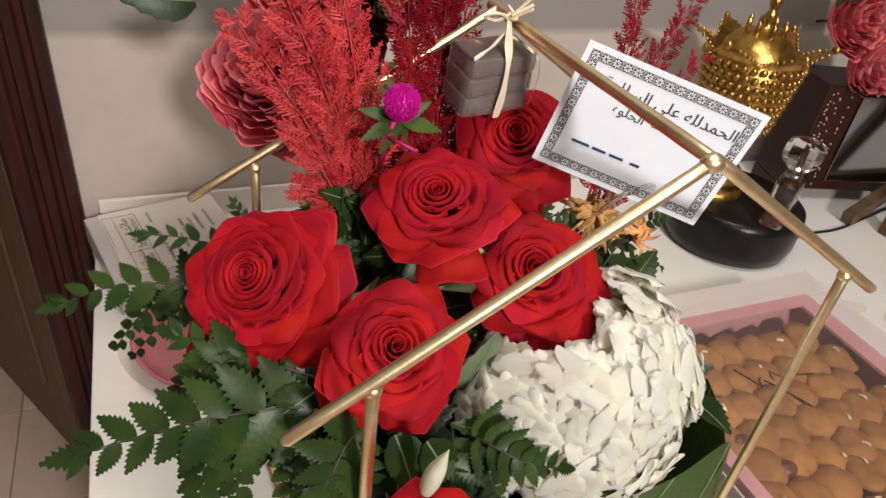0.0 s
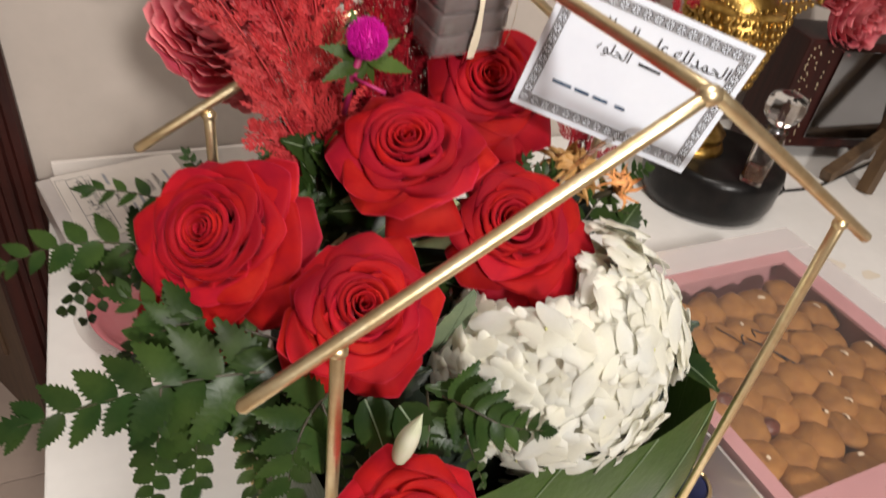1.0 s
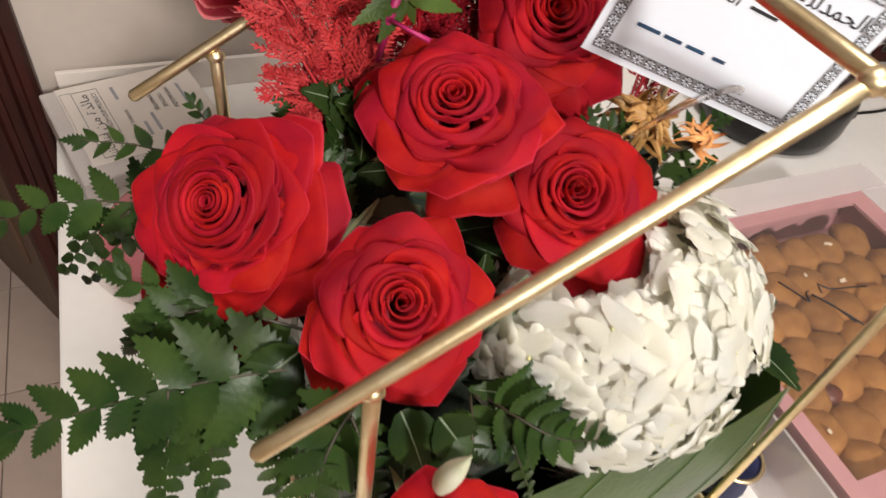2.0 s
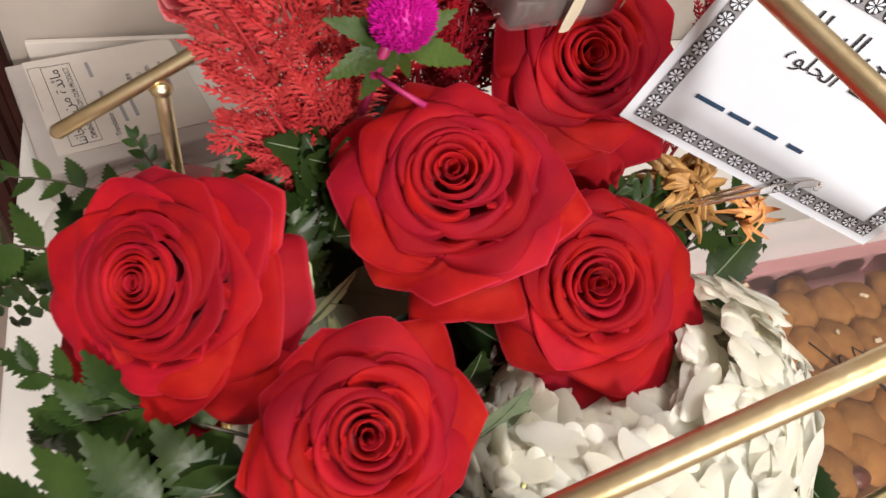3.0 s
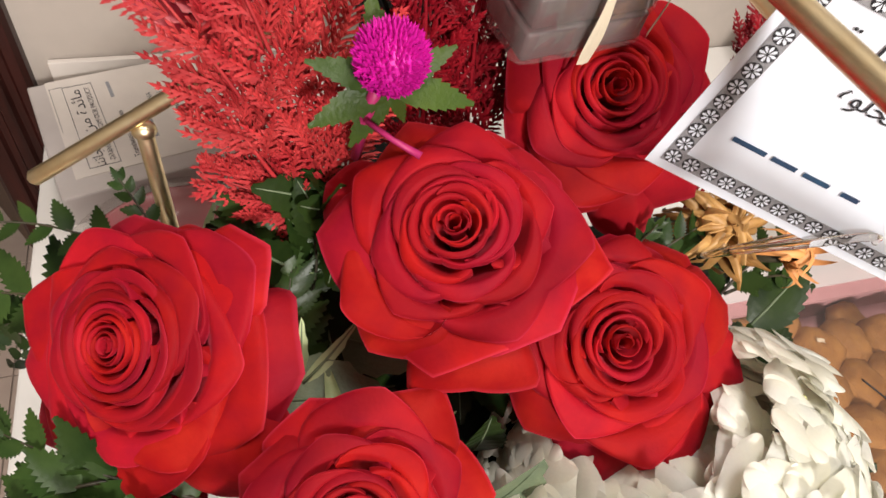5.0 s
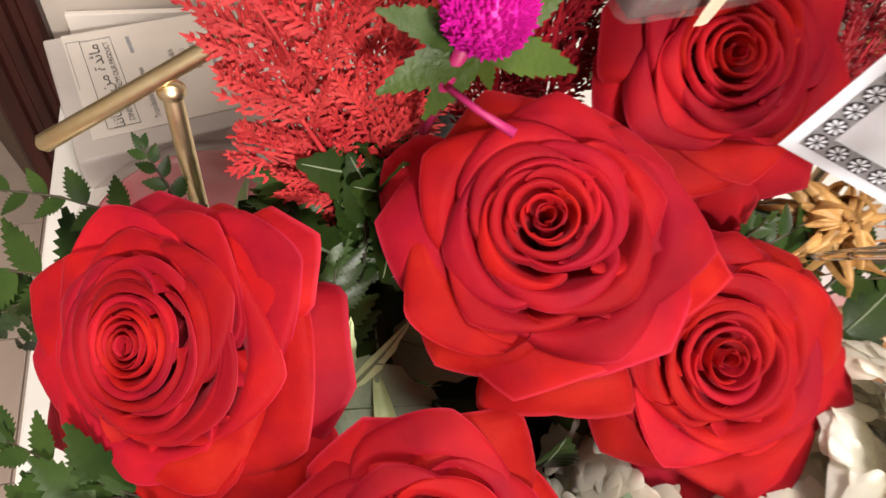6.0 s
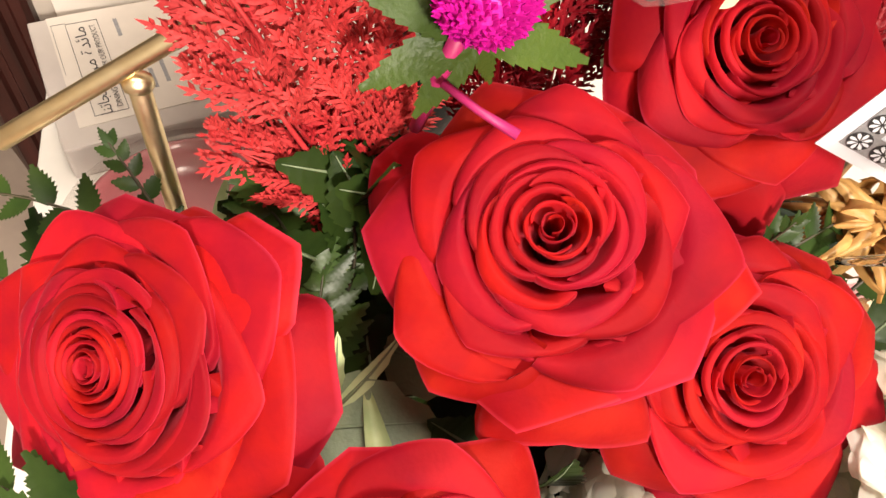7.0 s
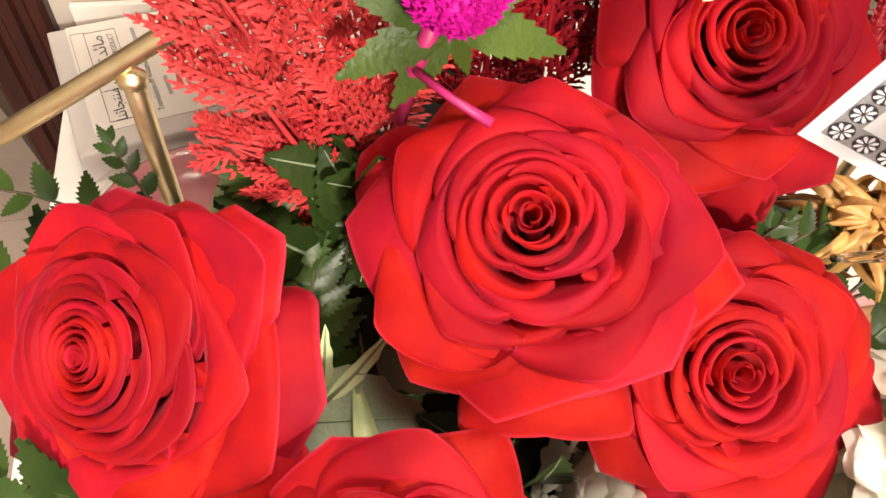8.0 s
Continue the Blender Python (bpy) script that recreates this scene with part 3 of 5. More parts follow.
# ---- white hydrangea ----
def hydrangea(c, rad):
    hy = thing("hydrangea", "large creamy white hydrangea head with bluish lower florets", "hydrangea", m=Matrix.Translation(c))
    rnd = random.Random(2)
    kinds = []
    for k in range(5):
        g = Geo()
        for q in range(4):
            a0 = q * math.pi / 2 + rnd.uniform(-0.12, 0.12)
            L, wd, lift = 0.0152 * rnd.uniform(0.85, 1.12), 0.0140 * rnd.uniform(0.88, 1.1), rnd.uniform(0.05, 0.30)

            def pet(a, v, a0=a0, L=L, wd=wd, lift=lift, k=k, q=q):
                s = 2 * a - 1
                r = L * (0.06 + 0.94 * v) - L * 0.24 * s * s * v ** 3
                w = wd * 1.12 * math.sqrt(max(0.0, 1 - ((v - 0.60) / 0.62) ** 2))
                z = L * (lift * v - 0.30 * v ** 3 - 0.12 * s * s * v + 0.08 * math.sin(3.0 * s + k + 2 * q) * v)
                return (r * math.cos(a0) - s * w * math.sin(a0), r * math.sin(a0) + s * w * math.cos(a0), z + 0.0007 * q)

            g.grid(pet, 8, 8)
        kinds.append(g.mesh("floret", WHITE_PETAL))
    eye = Geo()
    eye.ball((0, 0, 0.0012), (0.0014, 0.0014, 0.0012), 6)
    eye = eye.mesh("eye", CREAM)
    n = 330
    for i in range(n):
        z = 1 - 1.80 * (i + 0.5) / n
        r = math.sqrt(max(0, 1 - z * z))
        a = i * 2.39996 + rnd.uniform(-0.1, 0.1)
        d = Vector((r * math.cos(a), r * math.sin(a), z))
        lump = 1 + 0.20 * noise.noise(d * 2.4 + Vector((3.1, 0.4, 1.7))) + rnd.uniform(-0.06, 0.03)
        p = Vector((d.x * rad[0], d.y * rad[1], d.z * rad[2])) * lump
        for press in range(14):
            gap = Vector(c) + p - Vector((0.262, 0.346, 1.080))
            if (gap.x / 0.067) ** 2 + (gap.y / 0.074) ** 2 + (gap.z / 0.062) ** 2 > 1:
                break
            p = p * 0.955 - Vector((0, 0, 0.002))
        nn = (d + Vector((rnd.uniform(-0.2, 0.2), rnd.uniform(-0.2, 0.2), rnd.uniform(-0.2, 0.2)))).normalized()
        m = facing(p, nn, rnd.uniform(0, 360)) @ Matrix.Scale(rnd.uniform(0.9, 1.25), 4)
        f = part("floret", kinds[i % 5], None, hy, m=m)
        if i % 3 == 0:
            part("eye", eye, None, f, "pale green floret eye")
    g = Geo()
    g.ball((0.010, -0.003, -0.030), (rad[0] * 0.84, rad[1] * 0.84, rad[2] * 0.68), 32)
    part("core", g, WHITE_PETAL, hy, "shaded inner part of the flower head")
    g = Geo()
    g.tube([(0, 0, -rad[2] * 0.7), (-0.01, 0.02, -0.14)], 0.004, 8)
    part("stem", g, STEM, hy)


hydrangea((0.299, 0.318, 0.976), (0.094, 0.080, 0.113))


# ---- red plumes ----
def plume(ctrl, length, branches, label, material, seed, reach=0.055, flat=(0, -1, 0.3)):
    rnd = random.Random(seed)
    pl = thing("plume", label, "dried plume", "red dyed plumes")
    pts = curve_pts(ctrl, 24)
    g = Geo()
    g.tube(pts, [0.0016 * (1 - 0.8 * k / 24) for k in range(25)], 6)
    part("stem", g, material, pl)
    g = Geo()
    V, F = [], []

    def needle(p, d, L, w):
        d = d.normalized()
        a = d.orthogonal().normalized()
        b = d.cross(a)
        o = len(V)
        for t, ww in ((0.0, 0.5), (0.45, 1.0)):
            for k in range(3):
                c = 2.0944 * k
                V.append(tuple(p + d * (L * t) + (a * math.cos(c) + b * math.sin(c)) * (w * ww)))
        V.append(tuple(p + d * L))
        for k in range(3):
            q = (k + 1) % 3
            F.append((o + k, o + q, o + 3 + q, o + 3 + k))
            F.append((o + 3 + k, o + 3 + q, o + 6))

    fl = Vector(flat).normalized()
    for i in range(branches):
        t = 0.16 + 0.84 * (i + rnd.random()) / branches
        x = t * 24
        k = min(23, int(x))
        p = pts[k].lerp(pts[k + 1], x - k)
        d = (pts[k + 1] - pts[k]).normalized()
        side = d.cross(fl).normalized() * (1 if i % 2 else -1)
        out = (side * rnd.uniform(0.6, 1.0) + fl * rnd.uniform(-0.5, 0.6)).normalized()
        L = reach * (1.08 - 0.85 * t) * rnd.uniform(0.75, 1.2) + 0.006
        dirn = (d * rnd.uniform(0.75, 1.15) + out * 0.75).normalized()
        m = max(4, int(L / 0.0034))
        q = p.copy()
        bend = out * rnd.uniform(-0.06, 0.02) + Vector((0, 0, rnd.uniform(-0.03, 0.03)))
        for j in range(m):
            s = j / m
            step = L / m
            q = q + dirn * step
            dirn = (dirn + bend * 0.35).normalized()
            needle(q, dirn, step * 1.5, 0.0009)
            sub = 0.013 * (1 - 0.75 * s) * rnd.uniform(0.7, 1.2) * (reach / 0.055) ** 0.5
            for sg in (1, -1):
                o2 = (dirn.cross(fl).normalized() * sg + fl * rnd.uniform(-0.7, 0.7)).normalized()
                dd = (dirn * 0.95 + o2 * 0.75).normalized()
                needle(q, dd, sub, 0.0009)
                if sub > 0.005:
                    for e in (0.3, 0.5, 0.72):
                        needle(q + dd * sub * e, (dd + o2 * 0.6 * (1 if rnd.random() < 0.5 else -1) + fl * rnd.uniform(-0.5, 0.5)).normalized(), sub * 0.40, 0.0008)
    g.v, g.f = V, F
    tagged(part("plumage", g, material, pl, "fine beaded red branchlets", smooth=False), kind="stuff")


BASE = (0.155, 0.452, 1.055)
bright, dark = "bright coral-red dyed feathery plume", "deep crimson dyed feathery plume"
plume([BASE, (0.130, 0.452, 1.100), (0.100, 0.458, 1.119)], 0.1, 22, bright, PLUME, 1, 0.024)
plume([BASE, (0.120, 0.455, 1.130), (0.103, 0.470, 1.162)], 0.1, 20, bright, PLUME, 2, 0.028)
plume([BASE, (0.118, 0.463, 1.150), (0.066, 0.488, 1.235)], 0.2, 23, bright, PLUME, 3, 0.044)
plume([BASE, (0.130, 0.465, 1.170), (0.088, 0.495, 1.280)], 0.2, 30, bright, PLUME, 4, 0.052)
plume([BASE, (0.150, 0.475, 1.180), (0.135, 0.510, 1.300)], 0.2, 36, bright, PLUME, 5, 0.050)
plume([(0.20, 0.470, 1.06), (0.195, 0.482, 1.18), (0.185, 0.500, 1.310)], 0.2, 60, dark, PLUME_DARK, 6, 0.040)
plume([(0.225, 0.475, 1.06), (0.222, 0.490, 1.18), (0.225, 0.505, 1.310)], 0.2, 60, dark, PLUME_DARK, 7, 0.042)
plume([(0.235, 0.480, 1.06), (0.238, 0.500, 1.18), (0.258, 0.520, 1.300)], 0.2, 34, dark, PLUME_DARK, 8, 0.036)
plume([(0.39, 0.480, 1.02), (0.44, 0.54, 1.13), (0.475, 0.590, 1.235)], 0.2, 34, dark, PLUME_DARK, 9, 0.045)
plume([(0.39, 0.480, 1.02), (0.46, 0.54, 1.12), (0.550, 0.595, 1.225)], 0.2, 34, dark, PLUME_DARK, 10, 0.045)
plume([(0.39, 0.480, 1.00), (0.47, 0.53, 1.08), (0.570, 0.580, 1.165)], 0.2, 30, dark, PLUME_DARK, 12, 0.040)


# ---- leaves and ferns ----
def blade(g, p, d, up, L, W, teeth=7, curl=0.15, deep=0.18, base=0.0):
    """A toothed leaf blade from p along d."""
    d = d.normalized()
    s = d.cross(up).normalized()
    n = s.cross(d).normalized()
    o = len(g.v)
    k = teeth * 2
    for j in range(k + 1):
        t = j / k
        w = W * math.sin(math.pi * min(1.0, 0.08 + 0.92 * t ** 0.72)) ** 0.9 * (1 + (deep if j % 2 else -deep) * (0 if j in (0, k) else 1))
        if j == k:
            w = 0.0
        c = p + d * (L * t) - n * (curl * L * t * t)
        f = d * (L * 0.05 * (1 if j % 2 else 0))
        g.v += [tuple(c - s * w + n * w * 0.22 + f), tuple(c), tuple(c + s * w + n * w * 0.22 + f)]
        for q in range(3):
            g.uv[o + j * 3 + q] = (q / 2, t)
    for j in range(k):
        a = o + j * 3
        g.f += [(a, a + 1, a + 4, a + 3), (a + 1, a + 2, a + 5, a + 4)]


GREEN = "glossy dark green leatherleaf fern frond"


def big_fern(stalk, twigs, label, seed, up, size, count=13):
    """A leatherleaf frond: a main stalk set with deeply toothed pinnae, and side twigs with small leaflets."""
    rnd = random.Random(seed)
    fr = thing("fern_frond", label, "fern", "fern fronds in the arrangement")
    up = Vector(up).normalized()

    def twig(ctrl, n, L0, first, wide, teeth, deep, taper):
        pts = curve_pts(ctrl, 20)
        g = Geo()
        g.tube(pts, [0.0011 * (1 - 0.65 * k / 20) for k in range(21)], 6)
        part("rachis", g, STEM_DARK, fr, "thin dark fern stalk")
        for i in range(n):
            t = first + (0.97 - first) * i / max(1, n - 1)
            x = t * 20
            k = min(19, int(x))
            p = pts[k].lerp(pts[k + 1], x - k)
            d = (pts[k + 1] - pts[k]).normalized()
            side = d.cross(up).normalized() * (1 if i % 2 else -1)
            L = L0 * (1.0 - taper * t) * rnd.uniform(0.88, 1.1)
            upp = (up + Vector((rnd.uniform(-0.3, 0.3), rnd.uniform(-0.3, 0.3), 0))).normalized()
            g = Geo()
            blade(g, p, side * 0.85 + d * (0.50 + 0.5 * t) - up * rnd.uniform(0.0, 0.25), upp, L, L * wide * rnd.uniform(0.9, 1.1), teeth, rnd.uniform(0.05, 0.22), deep)
            part("pinna", g, FERN, fr)
        g = Geo()
        blade(g, pts[-2], pts[-1] - pts[-3], up, L0 * 0.6, L0 * 0.13, 7, 0.1, 0.25)
        part("pinna", g, FERN, fr)

    twig(stalk, count + 2, size, 0.14, 0.24, 9, 0.15, 0.62)
    for ctrl in twigs:
        twig(ctrl, 12, size * 0.50, 0.12, 0.30, 6, 0.11, 0.5)


big_fern([(0.085, 0.440, 1.010), (0.020, 0.475, 1.022), (-0.036, 0.492, 1.022), (-0.086, 0.498, 1.006)],
         [[(0.030, 0.462, 1.022), (-0.006, 0.480, 0.990), (-0.040, 0.500, 0.935)], [(0.005, 0.474, 1.022), (-0.026, 0.490, 0.990), (-0.052, 0.505, 0.945)]], GREEN, 1, (0.0, -0.75, 0.7), 0.046, 12)
big_fern([(0.095, 0.400, 0.985), (0.060, 0.430, 0.998), (0.038, 0.455, 0.985), (0.015, 0.480, 0.945)],
         [], GREEN, 2, (0.0, -0.8, 0.7), 0.040, 10)
big_fern([(0.110, 0.325, 1.015), (0.045, 0.325, 1.028), (-0.010, 0.330, 1.022), (-0.066, 0.335, 1.010)],
         [[(0.045, 0.330, 1.028), (0.030, 0.312, 0.995), (0.024, 0.300, 0.955)], [(0.014, 0.327, 1.026), (0.006, 0.312, 0.990), (-0.004, 0.302, 0.945)], [(0.072, 0.326, 1.022), (0.064, 0.308, 0.985), (0.060, 0.298, 0.940)]], GREEN, 3, (0.0, -0.75, 0.7), 0.056, 13)
big_fern([(0.100, 0.345, 1.02), (0.060, 0.360, 1.035), (0.030, 0.375, 1.040), (0.000, 0.395, 1.045)],
         [], GREEN, 14, (0.0, -0.8, 0.7), 0.040, 10)
big_fern([(0.120, 0.300, 1.030), (0.090, 0.272, 1.035), (0.076, 0.258, 1.010), (0.070, 0.250, 0.960)],
         [[(0.100, 0.280, 1.034), (0.106, 0.262, 1.010), (0.110, 0.255, 0.975)]], GREEN, 4, (-0.1, -1, 0.5), 0.040, 12)
big_fern([(0.18, 0.285, 1.010), (0.190, 0.258, 1.022), (0.210, 0.243, 1.015), (0.240, 0.240, 1.002)],
         [[(0.185, 0.270, 1.018), (0.190, 0.248, 0.995), (0.200, 0.238, 0.965)]], GREEN, 5, (0, -0.9, 0.7), 0.034, 13)
big_fern([(0.175, 0.290, 1.010), (0.165, 0.262, 1.010), (0.160, 0.250, 0.985), (0.160, 0.245, 0.945)], [], GREEN, 15, (0, -0.9, 0.7), 0.036, 11)
big_fern([(0.115, 0.420, 1.010), (0.060, 0.475, 1.045), (0.020, 0.498, 1.055), (-0.015, 0.505, 1.060)], [[(0.090, 0.445, 1.03), (0.066, 0.480, 1.070), (0.055, 0.495, 1.088)]], GREEN, 6, (0, -0.7, 0.9), 0.030, 11)
big_fern([(0.130, 0.425, 1.000), (0.126, 0.438, 1.045), (0.116, 0.446, 1.085), (0.108, 0.450, 1.100)],
         [[(0.128, 0.432, 1.03), (0.110, 0.438, 1.06), (0.094, 0.448, 1.085)], [(0.130, 0.432, 1.03), (0.140, 0.440, 1.065), (0.140, 0.450, 1.105)]], GREEN, 7, (-0.1, -0.95, 0.5), 0.034, 13)
big_fern([(0.115, 0.395, 1.010), (0.118, 0.412, 1.040), (0.124, 0.425, 1.060), (0.128, 0.435, 1.075)], [], GREEN, 16, (-0.1, -0.8, 0.7), 0.036, 11)
big_fern([(0.060, 0.370, 1.030), (0.032, 0.368, 1.036), (0.012, 0.370, 1.028), (-0.002, 0.376, 1.008)], [[(0.045, 0.368, 1.034), (0.030, 0.350, 1.020), (0.022, 0.338, 1.000)]], GREEN, 17, (0, -0.8, 0.7), 0.040, 10)
YG = "yellow-green fern sprig beside the dried flower"
big_fern([(0.355, 0.400, 1.02), (0.385, 0.412, 1.055), (0.415, 0.420, 1.070), (0.440, 0.425, 1.070)], [[(0.370, 0.405, 1.035), (0.405, 0.408, 1.040), (0.440, 0.405, 1.025)]], YG, 8, (0, -0.8, 0.8), 0.028)
big_fern([(0.27, 0.410, 1.03), (0.295, 0.408, 1.068), (0.315, 0.410, 1.085), (0.335, 0.415, 1.092)], [[(0.275, 0.41, 1.04), (0.285, 0.405, 1.085), (0.295, 0.405, 1.110)]], GREEN, 9, (0, -0.8, 0.8), 0.028)


def leaf(place, d, up, L, W, label, material=LEAF, teeth=9, curl=0.2):
    g = Geo()
    blade(g, Vector((0, 0, 0)), Vector(d), Vector(up), L, W, teeth, curl, 0.05)
    root = thing("leaf", label, "leaf", "loose leaves in the arrangement", Matrix.Translation(place))
    part("blade", g, material, root)
    v = Geo()
    dn = Vector(d).normalized()
    n = dn.cross(Vector(up)).normalized().cross(dn).normalized()
    v.tube([dn * (L * t) - n * (curl * L * t * t) + n * 0.0004 for t in (0.0, 0.25, 0.5, 0.75, 0.95)], [0.0009, 0.0008, 0.0006, 0.0004, 0.0002], 5)
    part("midrib", v, LEAF_PALE, root)


leaf((0.150, 0.418, 1.035), (0.5, -0.5, 0.35), (0, -0.6, 1), 0.050, 0.015, "pale grey-green leaf back between the roses", LEAF_PALE, 5)
leaf((0.105, 0.350, 1.04), (0.9, 0.1, 0.5), (-0.3, -0.6, 1), 0.055, 0.014, "pale grey-green leaf back between the roses", LEAF_PALE, 5)
leaf((0.200, 0.330, 1.00), (0.25, -0.2, 0.8), (0, -1, 0.5), 0.060, 0.015, "pale grey-green leaf between rose and hydrangea", LEAF_PALE, 6)
leaf((0.205, 0.360, 1.00), (0.0, -0.3, 0.9), (0, -1, 0.3), 0.055, 0.013, "dark green toothed leaf between the roses")
leaf((0.185, 0.310, 0.98), (0.3, -0.6, 0.6), (0, -1, 0.5), 0.050, 0.014, "dark green toothed leaf between the roses")
leaf((0.125, 0.275, 1.035), (0.2, -0.5, -0.6), (0.2, -1, 0.3), 0.042, 0.014, "broad green leaf hanging below the rose")
leaf((0.145, 0.268, 1.03), (0.4, -0.3, -0.7), (0.2, -1, 0.3), 0.045, 0.014, "broad green leaf hanging below the rose")
leaf((0.105, 0.300, 1.02), (-0.5, -0.3, -0.5), (0, -1, 0.4), 0.050, 0.016, "broad green leaf hanging below the rose")
leaf((0.085, 0.330, 1.03), (-0.6, -0.2, -0.2), (0, -1, 0.7), 0.050, 0.016, "broad green leaf below the drooping rose")
leaf((0.080, 0.350, 1.02), (-0.3, -0.6, -0.3), (0, -1, 0.7), 0.045, 0.015, "broad green leaf below the drooping rose")
leaf((0.112, 0.388, 1.040), (0.9, -0.15, 0.05), (0, -0.5, 1), 0.052, 0.020, "pale grey-green leaf back beside the drooping rose", LEAF_PALE, 4, 0.1)
leaf((0.126, 0.392, 1.045), (0.75, 0.3, 0.5), (0.2, -0.7, 0.8), 0.036, 0.0035, "pale green curled sepal beside the drooping rose", SEPAL, 4, 0.35)
leaf((0.124, 0.394, 1.048), (0.15, 0.1, 0.9), (0.2, -0.9, 0.3), 0.034, 0.0035, "pale green curled sepal beside the drooping rose", SEPAL, 4, 0.2)
rnd = random.Random(40)
for k in range(90):
    x, y = rnd.uniform(0.09, 0.40), rnd.uniform(0.27, 0.475)
    top = 1.0 + 0.06 * (y - 0.27) / 0.2
    leaf((x, y, rnd.uniform(0.95, top)), (rnd.uniform(-0.8, 0.8), rnd.uniform(-0.8, 0.5), rnd.uniform(-0.1, 0.6)), (rnd.uniform(-0.3, 0.3), -0.6, 0.8), rnd.uniform(0.04, 0.06), rnd.uniform(0.012, 0.017), "dark green filler leaf deep in the arrangement")

for k in range(22):
    leaf((rnd.uniform(0.125, 0.20), rnd.uniform(0.432, 0.470), rnd.uniform(1.02, 1.085)), (rnd.uniform(-0.7, 0.7), rnd.uniform(-0.3, 0.2), rnd.uniform(-0.1, 0.7)), (rnd.uniform(-0.3, 0.3), -0.8, 0.6), rnd.uniform(0.035, 0.05), rnd.uniform(0.011, 0.015), "dark green filler leaf behind the roses")
# leaves that close the back behind the open rose
rnd = random.Random(71)
for k in range(26):
    leaf((rnd.uniform(0.140, 0.178), rnd.uniform(0.442, 0.470), rnd.uniform(1.06, 1.105)), (rnd.uniform(-0.6, 0.6), rnd.uniform(-0.3, 0.1), rnd.uniform(0.0, 0.5)), (rnd.uniform(-0.3, 0.3), -0.8, 0.6), rnd.uniform(0.030, 0.042), rnd.uniform(0.011, 0.015), "dark green filler leaf behind the open rose")
# leaves hanging below the half-open rose
for k in range(10):
    leaf((rnd.uniform(0.03, 0.07), rnd.uniform(0.335, 0.385), rnd.uniform(0.96, 1.02)), (rnd.uniform(-0.8, 0.1), rnd.uniform(-0.5, 0.3), rnd.uniform(-0.4, 0.2)), (rnd.uniform(-0.2, 0.2), -0.7, 0.7), rnd.uniform(0.032, 0.045), rnd.uniform(0.010, 0.014), "dark green toothed leaf below the half-open rose")
# pointed white bud at the front
g = Geo()
def bud_surface(u, v):
    a = 2 * math.pi * u
    r = 0.0062 * math.sin(math.pi * (0.30 + 0.70 * v)) ** 1.1 * (1 + 0.05 * math.cos(3 * a))
    return (r * math.cos(a) + 0.002 * v * v, r * math.sin(a), 0.050 * v)
g.grid(bud_surface, 14, 12, True)
bud = thing("lily_bud", "pale green-white pointed lily bud", "bud", m=pose(0.132, 0.232, 1.032, 12, 3, 0))
part("bud", g, mat("bud_white", (0.70, 0.72, 0.56), (0.56, 0.62, 0.40), 50, 0.45), bud)
g = Geo()
g.tube([(0, 0, 0.004), (0, 0.01, -0.06)], 0.003, 8)
part("stem", g, STEM, bud)


# ---- magenta globe amaranth ----
gl = thing("globe_amaranth", "magenta globe amaranth head over a collar of toothed leaves", "amaranth flower", m=pose(0.1645, 0.419, 1.2005, 22, -6, 0))
g = Geo()
rnd = random.Random(9)
for i in range(620):
    z = 1 - 1.8 * (i + 0.5) / 620
    r = math.sqrt(1 - z * z)
    a = i * 2.39996 + rnd.uniform(-0.12, 0.12)
    d = Vector((r * math.cos(a), r * math.sin(a), z))
    p = Vector((d.x * 0.0118, d.y * 0.0118, d.z * 0.0122))
    t = d.orthogonal().normalized()
    b = d.cross(t)
    o = len(g.v)
    L = 0.0022
    tip = p + d * L * rnd.uniform(0.4, 1.1) + Vector((0, 0, 1)) * L * 0.8
    g.v += [tuple(p + t * 0.0010), tuple(p + b * 0.0010), tuple(p - t * 0.0010), tuple(p - b * 0.0010), tuple(tip)]
    g.f += [(o, o + 1, o + 4), (o + 1, o + 2, o + 4), (o + 2, o + 3, o + 4), (o + 3, o, o + 4)]
g.ball((0, 0, 0), (0.0118, 0.0118, 0.0122), 16)
part("head", g, MAGENTA, gl, "papery magenta flower head", smooth=False)
for az, el, L in ((196, -6, 0.032), (160, 16, 0.030), (218, -36, 0.028), (345, -14, 0.034), (15, 16, 0.028), (300, -55, 0.018), (95, 40, 0.032)):
    g = Geo()
    a, e = math.radians(az), math.radians(el)
    blade(g, Vector((0, 0, -0.016)), Vector((math.cos(a) * math.cos(e), math.sin(a) * math.cos(e), math.sin(e))), Vector((0, -0.4, 1)), L, L * 0.18, 9, 0.12, 0.08)
    part("collar_leaf", g, COLLAR, gl, "green toothed collar leaf")
g = Geo()
g.tube([(-0.004, -0.001, -0.011), (-0.010, -0.006, -0.026), (-0.013, -0.004, -0.062)], [0.0024, 0.0024, 0.0022], 7)
part("stem", g, PINK_STEM, gl, "pink stem")
g = Geo()
g.tube([(-0.010, -0.010, -0.021), (-0.003, -0.019, -0.020), (0.0055, -0.0265, -0.021)], [0.0012, 0.0011, 0.0015], 6)
part("side_stem", g, PINK_STEM, gl, "thin pink side stem")


